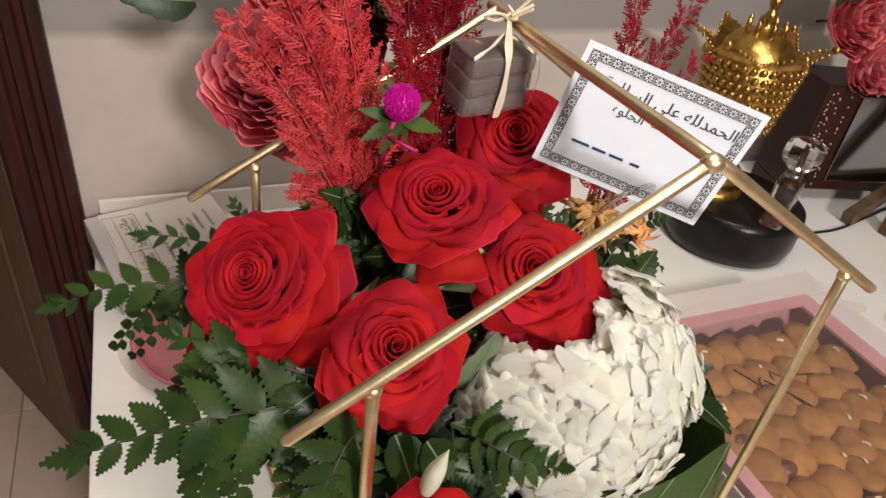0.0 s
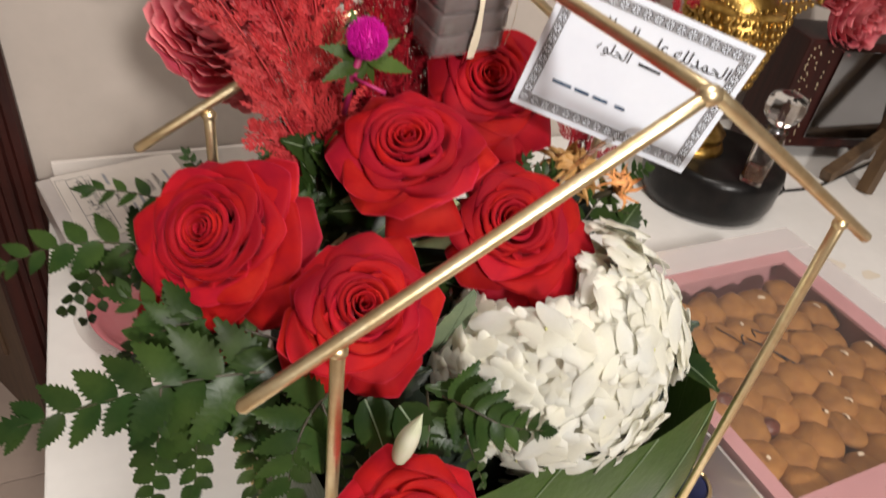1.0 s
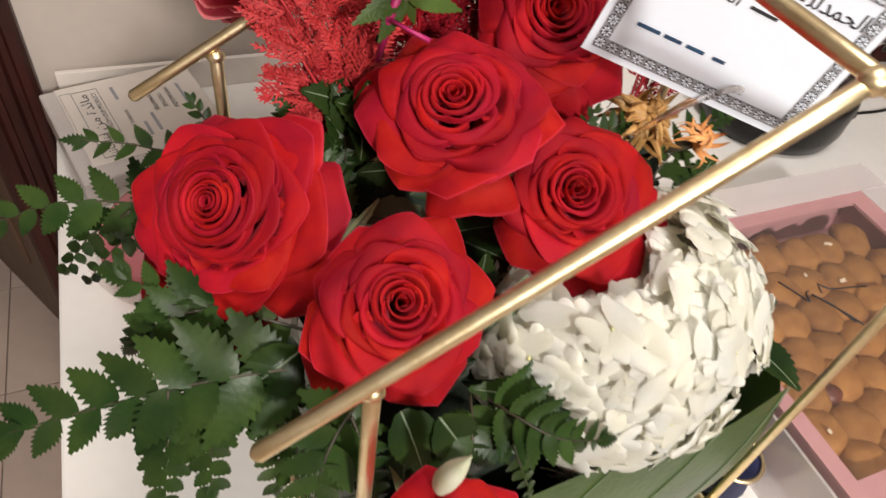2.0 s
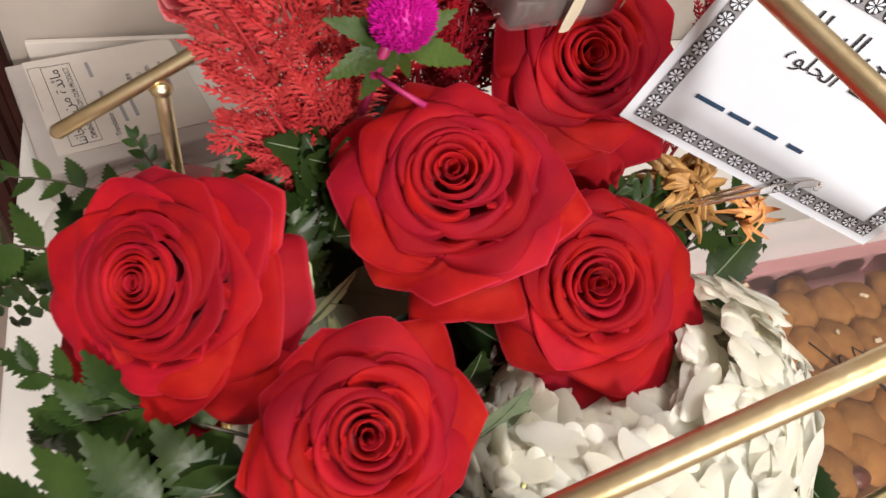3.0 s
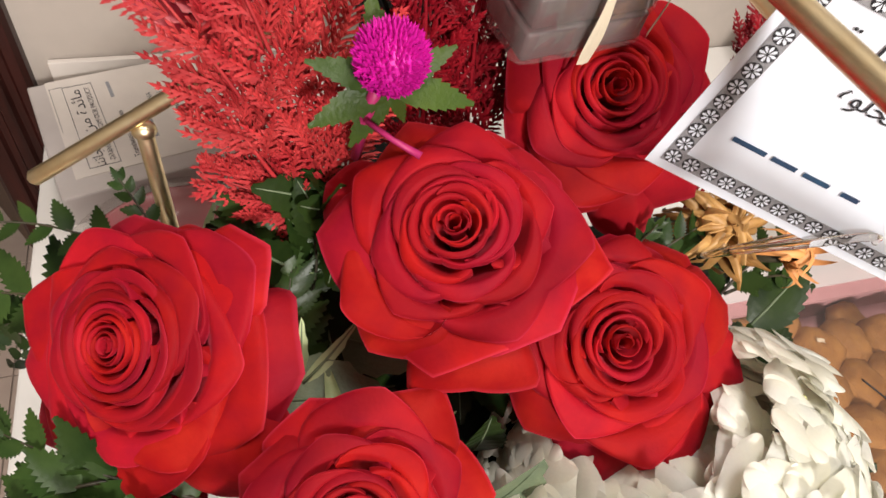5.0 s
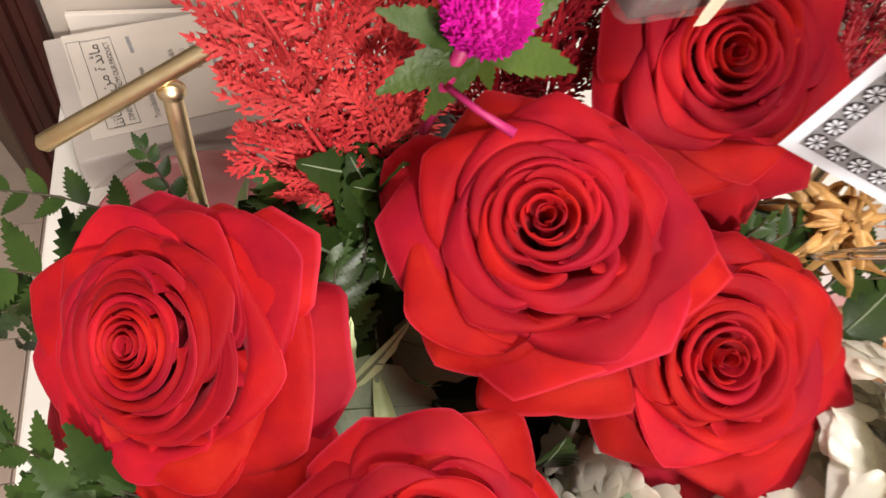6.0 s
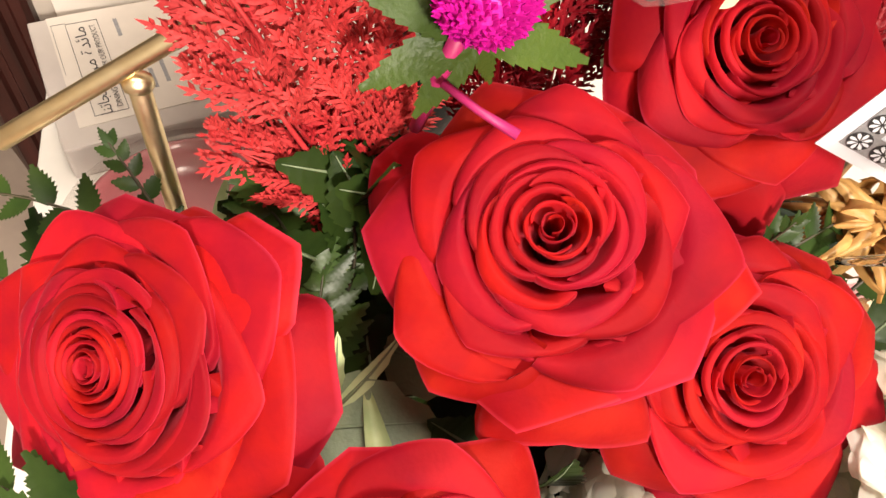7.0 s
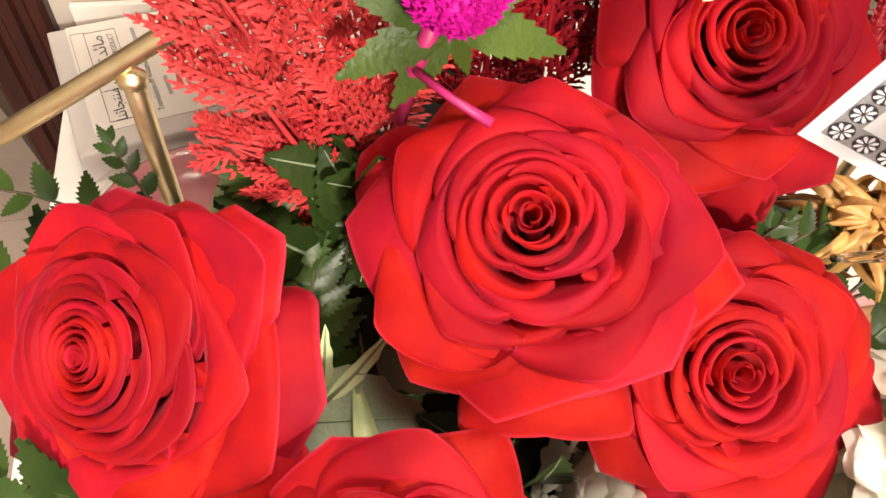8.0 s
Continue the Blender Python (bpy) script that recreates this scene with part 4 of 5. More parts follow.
# ---- written card ----
def text_mesh(body, size, material, parent, m, name="lettering", label=""):
    c = bpy.data.curves.new("text", "FONT")
    c.body, c.size, c.align_x, c.align_y = body, size, "CENTER", "CENTER"
    c.resolution_u = 3
    ob = bpy.data.objects.new("text", c)
    scene.collection.objects.link(ob)
    me = bpy.data.meshes.new_from_object(ob.evaluated_get(bpy.context.evaluated_depsgraph_get()))
    bpy.data.objects.remove(ob)
    me.materials.clear()
    me.materials.append(material)
    return part(name, me, None, parent, label, m=m)


def card():
    o, r = Vector((0.264, 0.398, 1.162)), Vector((0.110, -0.069, -0.031)).normalized()
    u = Vector((0.0175, -0.0135, 0.094))
    u = (u - r * u.dot(r)).normalized()
    n = r.cross(u)
    W, Hh = 0.1340, 0.0968
    m = Matrix((r, u, n)).transposed().to_4x4()
    m.translation = o
    c = thing("greeting_card", "white greeting card with a rosette border and handwriting", "card", m=m)
    g = Geo()
    g.box((0, 0, -0.0004), (W, Hh, 0.0), 0.0)
    part("sheet", g, CARD, c, smooth=False)
    g, k, w = Geo(), Geo(), Geo()
    a, b = 0.0042, 0.0112
    for x0, y0, x1, y1 in ((a, a, W - a, b), (a, Hh - b, W - a, Hh - a), (a, b, b, Hh - b), (W - b, b, W - a, Hh - b)):
        g.add([(x0, y0, 0.0003), (x1, y0, 0.0003), (x1, y1, 0.0003), (x0, y1, 0.0003)], [(0, 1, 2, 3)])
    cen = []
    nx, ny = 16, 12
    mid = (a + b) / 2
    for i in range(nx):
        x = mid + (W - 2 * mid) * i / (nx - 1)
        cen += [(x, mid), (x, Hh - mid)]
    for j in range(1, ny - 1):
        y = mid + (Hh - 2 * mid) * j / (ny - 1)
        cen += [(mid, y), (W - mid, y)]
    R = 0.0034
    for x, y in cen:
        k.add([(x + R * math.cos(q * math.pi / 8), y + R * math.sin(q * math.pi / 8), 0.0005) for q in range(16)], [tuple(range(16))])
        for q in range(8):
            t = q * math.pi / 4
            pts = []
            for e, f in ((0.14, 0.0), (0.6, 0.17), (0.88, 0.10), (0.88, -0.10), (0.6, -0.17)):
                pts.append((x + R * (e * math.cos(t) - f * math.sin(t)), y + R * (e * math.sin(t) + f * math.cos(t)), 0.0007))
            w.add(pts, [(0, 4, 3, 2, 1)])
    part("border_band", g, GREY_PRINT, c, "grey printed border band", smooth=False)
    part("border_ground", k, INK, c, "dark printed discs", smooth=False)
    part("border_pattern", w, CARD, c, "white printed rosettes", smooth=False)
    line = "\u0627\u0644\u062d\u0645\u062f\u0644\u0644\u0647 \u0639\u0644\u0649 \u0627\u0644\u0633\u0644\u0627\u0645\u0629"
    text_mesh(shaped(line), 0.0122, INK, c, pose(0.072, 0.0745, 0.0007, 0, 0, 0), "printed_line", "black printed greeting line")

    def stroke(g, pts, r):
        p = curve_pts([(x, y, 0.0) for x, y in pts], 4 * len(pts))
        for a1, b1 in zip(p, p[1:]):
            d = (b1 - a1).normalized() if (b1 - a1).length > 1e-9 else Vector((1, 0, 0))
            s = Vector((-d.y, d.x, 0)) * r
            g.add([(*(a1 - s)[:2], 0.0007), (*(b1 - s)[:2], 0.0007), (*(b1 + s)[:2], 0.0007), (*(a1 + s)[:2], 0.0007)], [(0, 1, 2, 3)])
    text_mesh(shaped("\u0627\u0644\u062d\u0644\u0648\u0647"), 0.0105, INK, c, pose(0.048, 0.0600, 0.0007, 0, 0, -2), "handwritten_word", "dark handwritten word")
    g = Geo()
    stroke(g, [(0.082, 0.0585), (0.066, 0.0590)], 0.0009)
    part("handwriting", g, INK, c, "bars of dark handwriting", smooth=False)
    for x0, x1 in ((0.020, 0.034), (0.0365, 0.047), (0.050, 0.061), (0.0665, 0.074)):
        g = Geo()
        stroke(g, [(x0, 0.0265), (x1, 0.0265)], 0.0011)
        part("signature_bar", g, INK_BLUE, c, "bar of blue handwriting", smooth=False)
    # clear plastic pick that holds the card
    pk = thing("card_pick", "clear plastic card pick stuck among the flowers", "card holder", m=m)
    g = Geo()
    g.tube(curve_pts([(0.066, -0.060, -0.03), (0.070, -0.020, -0.008), (0.074, 0.0, 0.002), (0.083, 0.014, 0.004), (0.090, 0.019, 0.003), (0.092, 0.015, 0.002)], 18), [0.0018] * 14 + [0.0012] * 5, 8)
    part("prong", g, GLASS, pk)
    g = Geo()
    g.tube(curve_pts([(0.066, -0.060, -0.03), (0.072, -0.018, -0.012), (0.078, 0.004, -0.004), (0.086, 0.016, -0.004)], 14), 0.0016, 8)
    part("prong", g, GLASS, pk)


FORMS = {"\u0627": "\ufe8d\ufe8e\ufe8d\ufe8e", "\u0644": "\ufedd\ufede\ufedf\ufee0", "\u062d": "\ufea1\ufea2\ufea3\ufea4", "\u0645": "\ufee1\ufee2\ufee3\ufee4", "\u062f": "\ufea9\ufeaa\ufea9\ufeaa", "\u0647": "\ufee9\ufeea\ufeeb\ufeec", "\u0639": "\ufec9\ufeca\ufecb\ufecc", "\u0649": "\ufeef\ufef0\ufeef\ufef0", "\u0633": "\ufeb1\ufeb2\ufeb3\ufeb4", "\u0629": "\ufe93\ufe94\ufe93\ufe94", "\u0626": "\ufe89\ufe8a\ufe8b\ufe8c", "\u0646": "\ufee5\ufee6\ufee7\ufee8", "\u062a": "\ufe95\ufe96\ufe97\ufe98", "\u0648": "\ufeed\ufeee\ufeed\ufeee", "\u062c": "\ufe9d\ufe9e\ufe9f\ufea0"}
NO_LEFT = "\u0627\u062f\u0649\u0629\u0648"


def shaped(words):
    """Joined letter forms in the order in which they are laid out from left to right."""
    out = []
    for word in words.split(" "):
        s = ""
        for i, ch in enumerate(word):
            before = i > 0 and word[i - 1] not in NO_LEFT
            after = i + 1 < len(word) and ch not in NO_LEFT
            s += FORMS[ch][(1 if not after else 3) if before else (2 if after else 0)]
        out.append(s)
    return " ".join(out)[::-1]


card()


# ---- wrapped sweets hanging from the ridge ----
sw = thing("sweets_bundle", "stack of dark cocoa slabs in cellophane tied with raffia", "sweets", m=pose(0.2505, 0.462, 1.203, 8, -2, 8))
rnd = random.Random(4)
for k, z in enumerate((-0.0235, -0.0075, 0.0085)):
    g = Geo()
    g.box((-0.029 + 0.001 * k, -0.017, z), (0.029, 0.017, z + 0.0145), 0.002)
    part("slab", g, CHOC, sw)
    f = Geo()
    def wrap(u, v, z=z, k=k):
        a = 2 * math.pi * u
        q = (abs(math.cos(a)) ** 8 + abs(math.sin(a)) ** 8) ** (-1 / 8)
        w = 1 + 0.02 * math.sin(7 * a + 3 * v * 5 + k)
        return (0.0315 * q * math.cos(a) * w, 0.0185 * q * math.sin(a) * w, z - 0.0005 + 0.0155 * v)
    f.grid(wrap, 40, 3, True)
    part("wrapper", f, FILM, sw, "crinkled clear cellophane").visible_shadow = False
g = Geo()
def ribbon(pts, w, across):
    p = curve_pts(pts, 16)
    ac = Vector(across)
    g.add([tuple(q + ac * w * s * (1 + 0.3 * math.sin(i * 0.7)) + Vector((0, -0.0005 if s == 0 else 0, 0))) for i, q in enumerate(p) for s in (-1, 0, 1)], [(i * 3 + j, i * 3 + j + 1, i * 3 + j + 4, i * 3 + j + 3) for i in range(16) for j in (0, 1)])
ribbon([(-0.001, -0.0215, -0.026), (0.0, -0.0225, -0.005), (0.0, -0.021, 0.020), (0.003, -0.012, 0.032), (0.008, 0.0, 0.046)], 0.0028, (1, 0, 0))
ribbon([(0.030, -0.019, -0.020), (0.0335, -0.019, 0.0), (0.031, -0.017, 0.018), (0.016, -0.010, 0.030), (0.006, -0.004, 0.035)], 0.0016, (0.5, 0.5, 0.3))
ribbon([(-0.028, -0.016, 0.024), (-0.012, -0.012, 0.030), (0.004, -0.004, 0.036)], 0.0016, (0, 0.3, 0.8))
part("raffia_tie", g, RAFFIA, sw, "pale raffia strip")
g = Geo()
for pts in ([(0.006, 0, 0.044), (-0.004, -0.006, 0.052), (-0.014, -0.006, 0.053), (-0.017, -0.004, 0.050), (-0.006, -0.004, 0.046), (0.008, 0, 0.049)], [(0.007, -0.003, 0.048), (0.013, -0.006, 0.053), (0.021, -0.008, 0.058)], [(0.007, -0.003, 0.048), (0.013, -0.004, 0.054), (0.019, -0.006, 0.062)], [(0.007, -0.003, 0.047), (0.015, -0.004, 0.050), (0.023, -0.007, 0.054)], [(0.004, 0.004, 0.045), (0.010, -0.006, 0.047), (0.009, 0.006, 0.052)]):
    g.tube(curve_pts(pts, 12), 0.0013, 6)
part("raffia_knot", g, RAFFIA, sw, "frayed pale raffia knot")


# ---- dried flower ----
def dried(place, normal, seed, material, n, R, label):
    rnd = random.Random(seed)
    d = thing("dried_flower", label, "dried flower", m=facing(place, normal))
    for i in range(n):
        a0, el = i * 2.39996, math.radians(20 + 65 * (1 - (i + 1) / n))
        L, W, cv = R * rnd.uniform(0.75, 1.15), R * rnd.uniform(0.09, 0.14), rnd.uniform(-1.4, 3.2)
        g = Geo()
        def pet(a, v, a0=a0, el=el, L=L, W=W, cv=cv):
            s = 2 * a - 1
            e = el + cv * v * v
            r, z = L * v * math.cos(e) + 0.003, L * v * math.sin(e)
            w = W * math.sin(math.pi * (0.15 + 0.8 * v)) 
            return (r * math.cos(a0) - s * w * math.sin(a0), r * math.sin(a0) + s * w * math.cos(a0), z - 0.6 * W * s * s)
        g.grid(pet, 4, 9)
        part("petal", g, material, d)
    g = Geo()
    g.tube([(0, 0, 0.002), (0, 0, -0.05)], [0.004, 0.002], 8)
    part("stem", g, STEM_DARK, d)


dried((0.348, 0.418, 1.082), (-0.1, -0.6, 0.8), 3, STRAW, 58, 0.030, "dried golden-brown flower with curled petals")
dried((0.388, 0.400, 1.072), (0.3, -0.6, 0.7), 4, ORANGE, 26, 0.020, "pale orange dried flower under the card")


# ---- artificial bouquet behind ----
def peony(place, normal, size, seed, spin, material, label, n=30, name="artificial_peony"):
    rnd = random.Random(seed)
    pe = thing(name, label, "artificial flower", "artificial flowers behind the arrangement", facing(place, normal, spin))
    R = size / 2
    for i in range(n):
        u = (i + 0.5) / n
        rr, th = R * (0.12 + 0.88 * u ** 0.8), i * 2.39996
        W, ph = math.radians(82 - 26 * u) * rnd.uniform(0.85, 1.15), rnd.uniform(0, 6)
        zr = R * (0.22 - 0.42 * u ** 2 + rnd.uniform(-0.10, 0.10))
        g = Geo()
        def surf(a, v, rr=rr, th=th, W=W, ph=ph, zr=zr, u=u):
            s = 2 * a - 1
            r = bez(R * 0.08, rr * 1.1, rr * 0.95, rr * (1.02 - 0.1 * s * s), v)
            z = bez(-R * 0.8, -R * 0.5, zr, zr - R * 0.12 * abs(s) ** 2.5, v)
            f = R * (0.06 * math.sin(5.3 * s + ph) + 0.035 * math.sin(12 * s + 2 * ph)) * v * v
            ang = th + s * W * (0.5 + 0.5 * min(1, 1.3 * v))
            return ((r + f) * math.cos(ang), (r + f) * math.sin(ang), z + f)
        g.grid(surf, 18, 9)
        part("petal", g, material, pe)
    g = Geo()
    g.tube([(0, 0, -R * 0.8), (0.0, 0, -R * 1.8)], 0.003, 6)
    part("stem", g, STEM_DARK, pe)


PK = "dusty pink artificial peony with ruffled petals"
peony((0.104, 0.640, 1.140), (-0.40, -0.70, 0.60), 0.138, 1, 0, PEONY, PK)
peony((0.112, 0.660, 1.085), (-0.35, -0.85, 0.0), 0.100, 2, 40, PEONY, PK)
peony((0.152, 0.690, 1.205), (-0.2, -0.8, 0.5), 0.120, 3, 80, PEONY, PK)
peony((0.185, 0.715, 1.120), (0.1, -0.9, 0.3), 0.090, 4, 10, PEONY, PK)
peony((1.190, 0.860, 1.120), (-0.2, -0.9, 0.3), 0.140, 5, 30, PEONY, PK)
peony((1.250, 0.830, 1.045), (-0.1, -0.9, 0.1), 0.140, 6, 60, PEONY, PK)
BU = "dark burgundy artificial dahlia"
peony((0.245, 0.700, 1.185), (0, -0.9, 0.3), 0.07, 7, 0, BURGUNDY, BU, 20, "artificial_dahlia")
peony((0.222, 0.690, 1.150), (0, -0.9, 0.1), 0.05, 8, 50, BURGUNDY, BU, 18, "artificial_dahlia")
peony((0.300, 0.700, 1.195), (0.2, -0.9, 0.2), 0.06, 9, 90, BURGUNDY, BU, 18, "artificial_dahlia")
rnd = random.Random(77)
for k in range(14):
    leaf((rnd.uniform(0.20, 0.30), 0.715 + rnd.uniform(-0.01, 0.02), rnd.uniform(1.08, 1.19)), (rnd.uniform(-1, 1), -0.4, rnd.uniform(-0.6, 0.8)), (0, -1, 0.3), rnd.uniform(0.035, 0.06), 0.011, "faded olive artificial leaf", OLIVE, 6)
for p, d in (((0.07, 0.74, 1.19), (-0.5, -0.2, 0.6)), ((0.09, 0.75, 1.20), (0.1, -0.2, 0.9)), ((0.055, 0.73, 1.18), (-0.8, -0.2, 0.1)), ((1.12, 0.87, 1.14), (-0.4, -0.3, 0.8)), ((1.13, 0.86, 1.15), (0.1, -0.3, 0.9))):
    leaf(p, d, (0, -1, 0.3), 0.07, 0.020, "dark green artificial leaf", LEAF, 5)


def vase(x, y, top, r, label):
    h = top - TOP
    va = thing("vase", label, "vase", m=pose(x, y, TOP))
    g = Geo()
    g.lathe([(0.001, 0.002), (r * 0.8, 0.002), (r, h * 0.3), (r * 0.7, h * 0.75), (r * 0.80, h * 0.97), (r * 0.74, h * 0.97), (r * 0.6, h * 0.75)], 24)
    part("body", g, BLACK, va)
    g = Geo()
    g.tube([(r * 0.80 * math.cos(a), r * 0.80 * math.sin(a), h * 0.985) for a in [k * math.pi / 12 for k in range(25)]], 0.004, 8)
    part("rim", g, BLACK, va, "rolled black rim")


MOUTH = (0.27, 0.80, 0.96)
vase(0.27, 0.80, 0.99, 0.045, "black vase that holds the artificial flowers")
for b in ((0.115, 0.735, 1.09), (0.150, 0.74, 1.16), (0.24, 0.735, 1.16), (0.125, 0.745, 1.05)):
    g = Geo()
    g.tube(curve_pts([MOUTH, (Vector(MOUTH) + Vector(b)) / 2 + Vector((0.01, 0.01, 0.03)), b], 8), 0.0025, 6)
    solo("flower_stem", g, STEM_DARK, "wired stem of an artificial flower in the black vase", "stem")


# ---- gold crown incense burner, tray and bottle ----
tray = thing("black_drum", "round black lacquered drum with a small ring handle", "tray", m=pose(0.943, 0.768, TOP) @ Matrix.Diagonal((0.86, 0.86, 1, 1)))
g = Geo()
g.lathe([(0.001, 0.003), (0.118, 0.003), (0.128, 0.008), (0.136, 0.03), (0.138, 0.075), (0.134, 0.088), (0.122, 0.092), (0.001, 0.092)], 48)
part("body", g, BLACK, tray)
g = Geo()
g.tube([(0.138 + 0.011 * math.cos(a), 0.0, 0.045 + 0.011 * math.sin(a)) for a in [k * 2 * math.pi / 20 for k in range(21)]], 0.0022, 6)
part("ring_handle", g, BLACK, tray, "black ring handle", m=pose(0, 0, 0, 0, 0, -38))


def crown(x, y, z0):
    c = thing("incense_burner", "ornate gold crown-shaped incense burner with a beaded wall", "incense burner", m=pose(x, y, z0, 0, 0, 20) @ Matrix.Diagonal((0.97, 0.97, 1.24, 1)))
    g = Geo()
    g.lathe([(0.001, 0.0), (0.055, 0.0), (0.058, 0.012), (0.035, 0.03), (0.030, 0.05), (0.050, 0.075), (0.062, 0.10), (0.070, 0.13), (0.080, 0.185), (0.076, 0.185), (0.066, 0.135), (0.001, 0.13)], 36)
    part("cup", g, GOLD_RICH, c)
    g = Geo()
    g.lathe([(0.001, -0.016), (0.062, -0.016), (0.064, -0.010), (0.056, 0.0005), (0.001, 0.0005)], 30)
    part("foot", g, GOLD_RICH, c)
    bead = Geo()
    bead.ball((0, 0, 0), (0.0062, 0.0062, 0.005), 8)
    bead = bead.mesh("bead", GOLD_RICH)
    for row in range(8):
        rr, z = 0.061 + 0.0028 * row, 0.090 + 0.0122 * row
        for k in range(34):
            a = (k + 0.5 * (row % 2)) * 2 * math.pi / 34
            part("bead", bead, None, c, m=pose(rr * math.cos(a), rr * math.sin(a), z))
    for k in range(6):
        a0 = k * math.pi / 3
        g = Geo()
        def pt(u, v, a0=a0):
            a = a0 + (u - 0.5) * 1.02 * (1 - 0.86 * v)
            r = 0.081 + 0.030 * v * v
            return (r * math.cos(a), r * math.sin(a), 0.182 + 0.020 * v)
        g.grid(pt, 8, 6)
        g.ball((0.113 * math.cos(a0), 0.113 * math.sin(a0), 0.204), 0.0055, 8)
        for v in range(6):
            for u in (0.0, 1.0):
                g.ball(pt(u, v / 6), 0.0032, 6)
        part("crown_point", g, GOLD_RICH, c)
    g = Geo()
    g.lathe([(0.060, 0.182), (0.056, 0.192), (0.044, 0.204), (0.030, 0.210), (0.010, 0.213), (0.006, 0.222), (0.010, 0.230), (0.005, 0.238), (0.001, 0.240)], 28)
    lid = part("lid", g, GOLD_RICH, c, "domed gold lid with a beaded finial")
    for px, pz, rr in ((0, 0.247, 0.010), (-0.011, 0.256, 0.006), (0.011, 0.256, 0.006)):
        g = Geo()
        g.ball((px, 0, pz), rr, 10)
        part("finial_bead", g, GOLD_RICH, lid)
    for k in range(8):
        a = k * math.pi / 4
        g = Geo()
        g.ball((0.030 * math.cos(a), 0.030 * math.sin(a), 0.216), (0.005, 0.005, 0.011), 6)
        part("lid_leaf", g, GOLD_RICH, lid)


crown(0.905, 0.808, TOP + 0.108)


def bottle(x, y, z0):
    b = thing("perfume_bottle", "clear glass perfume bottle with a faceted round stopper", "bottle", m=pose(x, y, z0, 0, 0, 30))
    g = Geo()
    g.box((-0.030, -0.018, 0.0), (0.030, 0.018, 0.085), 0.006)
    g.box((-0.026, -0.014, 0.006), (0.026, 0.014, 0.078), 0.004)
    part("body", g, GLASS, b)
    g = Geo()
    g.box((-0.0255, -0.0135, 0.0065), (0.0255, 0.0135, 0.030), 0.003)
    part("perfume", g, PERFUME, b, "amber perfume")
    g = Geo()
    g.lathe([(0.001, 0.086), (0.011, 0.086), (0.011, 0.098), (0.018, 0.102), (0.028, 0.114), (0.031, 0.128), (0.028, 0.144), (0.016, 0.150), (0.001, 0.151)], 10)
    part("stopper", g, GLASS, b, "faceted clear glass stopper", smooth=False)
    g = Geo()
    g.lathe([(0.0125, 0.084), (0.0125, 0.094), (0.0115, 0.094), (0.0115, 0.084)], 20)
    part("collar", g, SILVER, b, "polished metal collar")


bottle(0.935, 0.676, TOP + 0.0925)


# ---- dark inlaid stand with a mirror panel ----
st = thing("inlaid_cabinet", "dark wooden box with dotted pearl inlay and a mirror panel", "decorative box", m=pose(1.17, 0.855, TOP, 0, 0, -14))
g = Geo()
g.box((0.0, 0.0, 0.03), (0.34, 0.12, 0.25), 0.004)
part("body", g, DARKWOOD, st, smooth=False)
g = Geo()
g.box((0.075, -0.006, 0.055), (0.235, -0.001, 0.235), 0.001)
part("mirror", g, SILVER, st, "grey mirror panel", smooth=False)
dot = Geo()
dot.ball((0, 0, 0), (0.0018, 0.001, 0.0018), 5)
dot = dot.mesh("inlay_dot", PEARL)
rnd = random.Random(8)
for k in range(60):
    x, z = rnd.choice((0.012, 0.022, 0.032, 0.055)) + rnd.uniform(-0.002, 0.002), 0.04 + 0.2 * k / 60
    part("inlay_dot", dot, None, st, m=pose(x, -0.0008, z))
for x in (0.012, 0.328):
    g = Geo()
    g.box((x - 0.012, 0.0, 0.0), (x + 0.012, 0.12, 0.03), 0.003)
    part("foot", g, DARKWOOD, st, smooth=False)
ea = thing("wooden_stand", "slanted brown wooden easel legs beside the inlaid box", "stand", m=pose(1.30, 0.72, TOP))
for a, b, w in (((-0.06, 0.03, 0.014), (0.12, 0.06, 0.075), 0.016), ((0.0, -0.02, 0.0), (0.07, 0.02, 0.27), 0.016), ((0.13, 0.09, 0.0), (0.085, 0.03, 0.27), 0.014)):
    g = Geo()
    g.tube([a, b], w, 4)
    part("leg", g, LIGHTWOOD, ea, smooth=False)
g = Geo()
g.tube(curve_pts([(1.10, 0.74, TOP + 0.003), (1.20, 0.735, TOP + 0.003), (1.32, 0.76, TOP + 0.003), (1.5, 0.80, TOP + 0.003)], 14), 0.0025, 6)
solo("cable", g, BLACK, "thin black cable lying on the white tabletop", "cable")


# ---- box of biscuits ----
BX0, BX1, BY0, BY1, BZ = 0.497, 0.877, 0.150, 0.548, 0.838
bx = thing("sweet_box", "pink-lined clear acrylic box with a lid, full of biscuits", "gift box")
g = Geo()
g.box((BX0 + 0.03, BY0 + 0.03, TOP + 0.001), (BX1 - 0.03, BY1 - 0.03, TOP + 0.012), 0.002)
part("tray_floor", g, PINK_PAPER, bx, "pink paper tray floor", smooth=False)
for lo, hi in (((BX0 + 0.03, BY0 + 0.03, TOP + 0.012), (BX1 - 0.03, BY0 + 0.034, BZ - 0.012)), ((BX0 + 0.03, BY1 - 0.034, TOP + 0.012), (BX1 - 0.03, BY1 - 0.03, BZ - 0.012)), ((BX0 + 0.03, BY0 + 0.034, TOP + 0.012), (BX0 + 0.034, BY1 - 0.034, BZ - 0.012)), ((BX1 - 0.034, BY0 + 0.034, TOP + 0.012), (BX1 - 0.03, BY1 - 0.034, BZ - 0.012))):
    g = Geo()
    g.box(lo, hi)
    part("tray_wall", g, PINK_PAPER, bx, "pink paper tray wall", smooth=False)
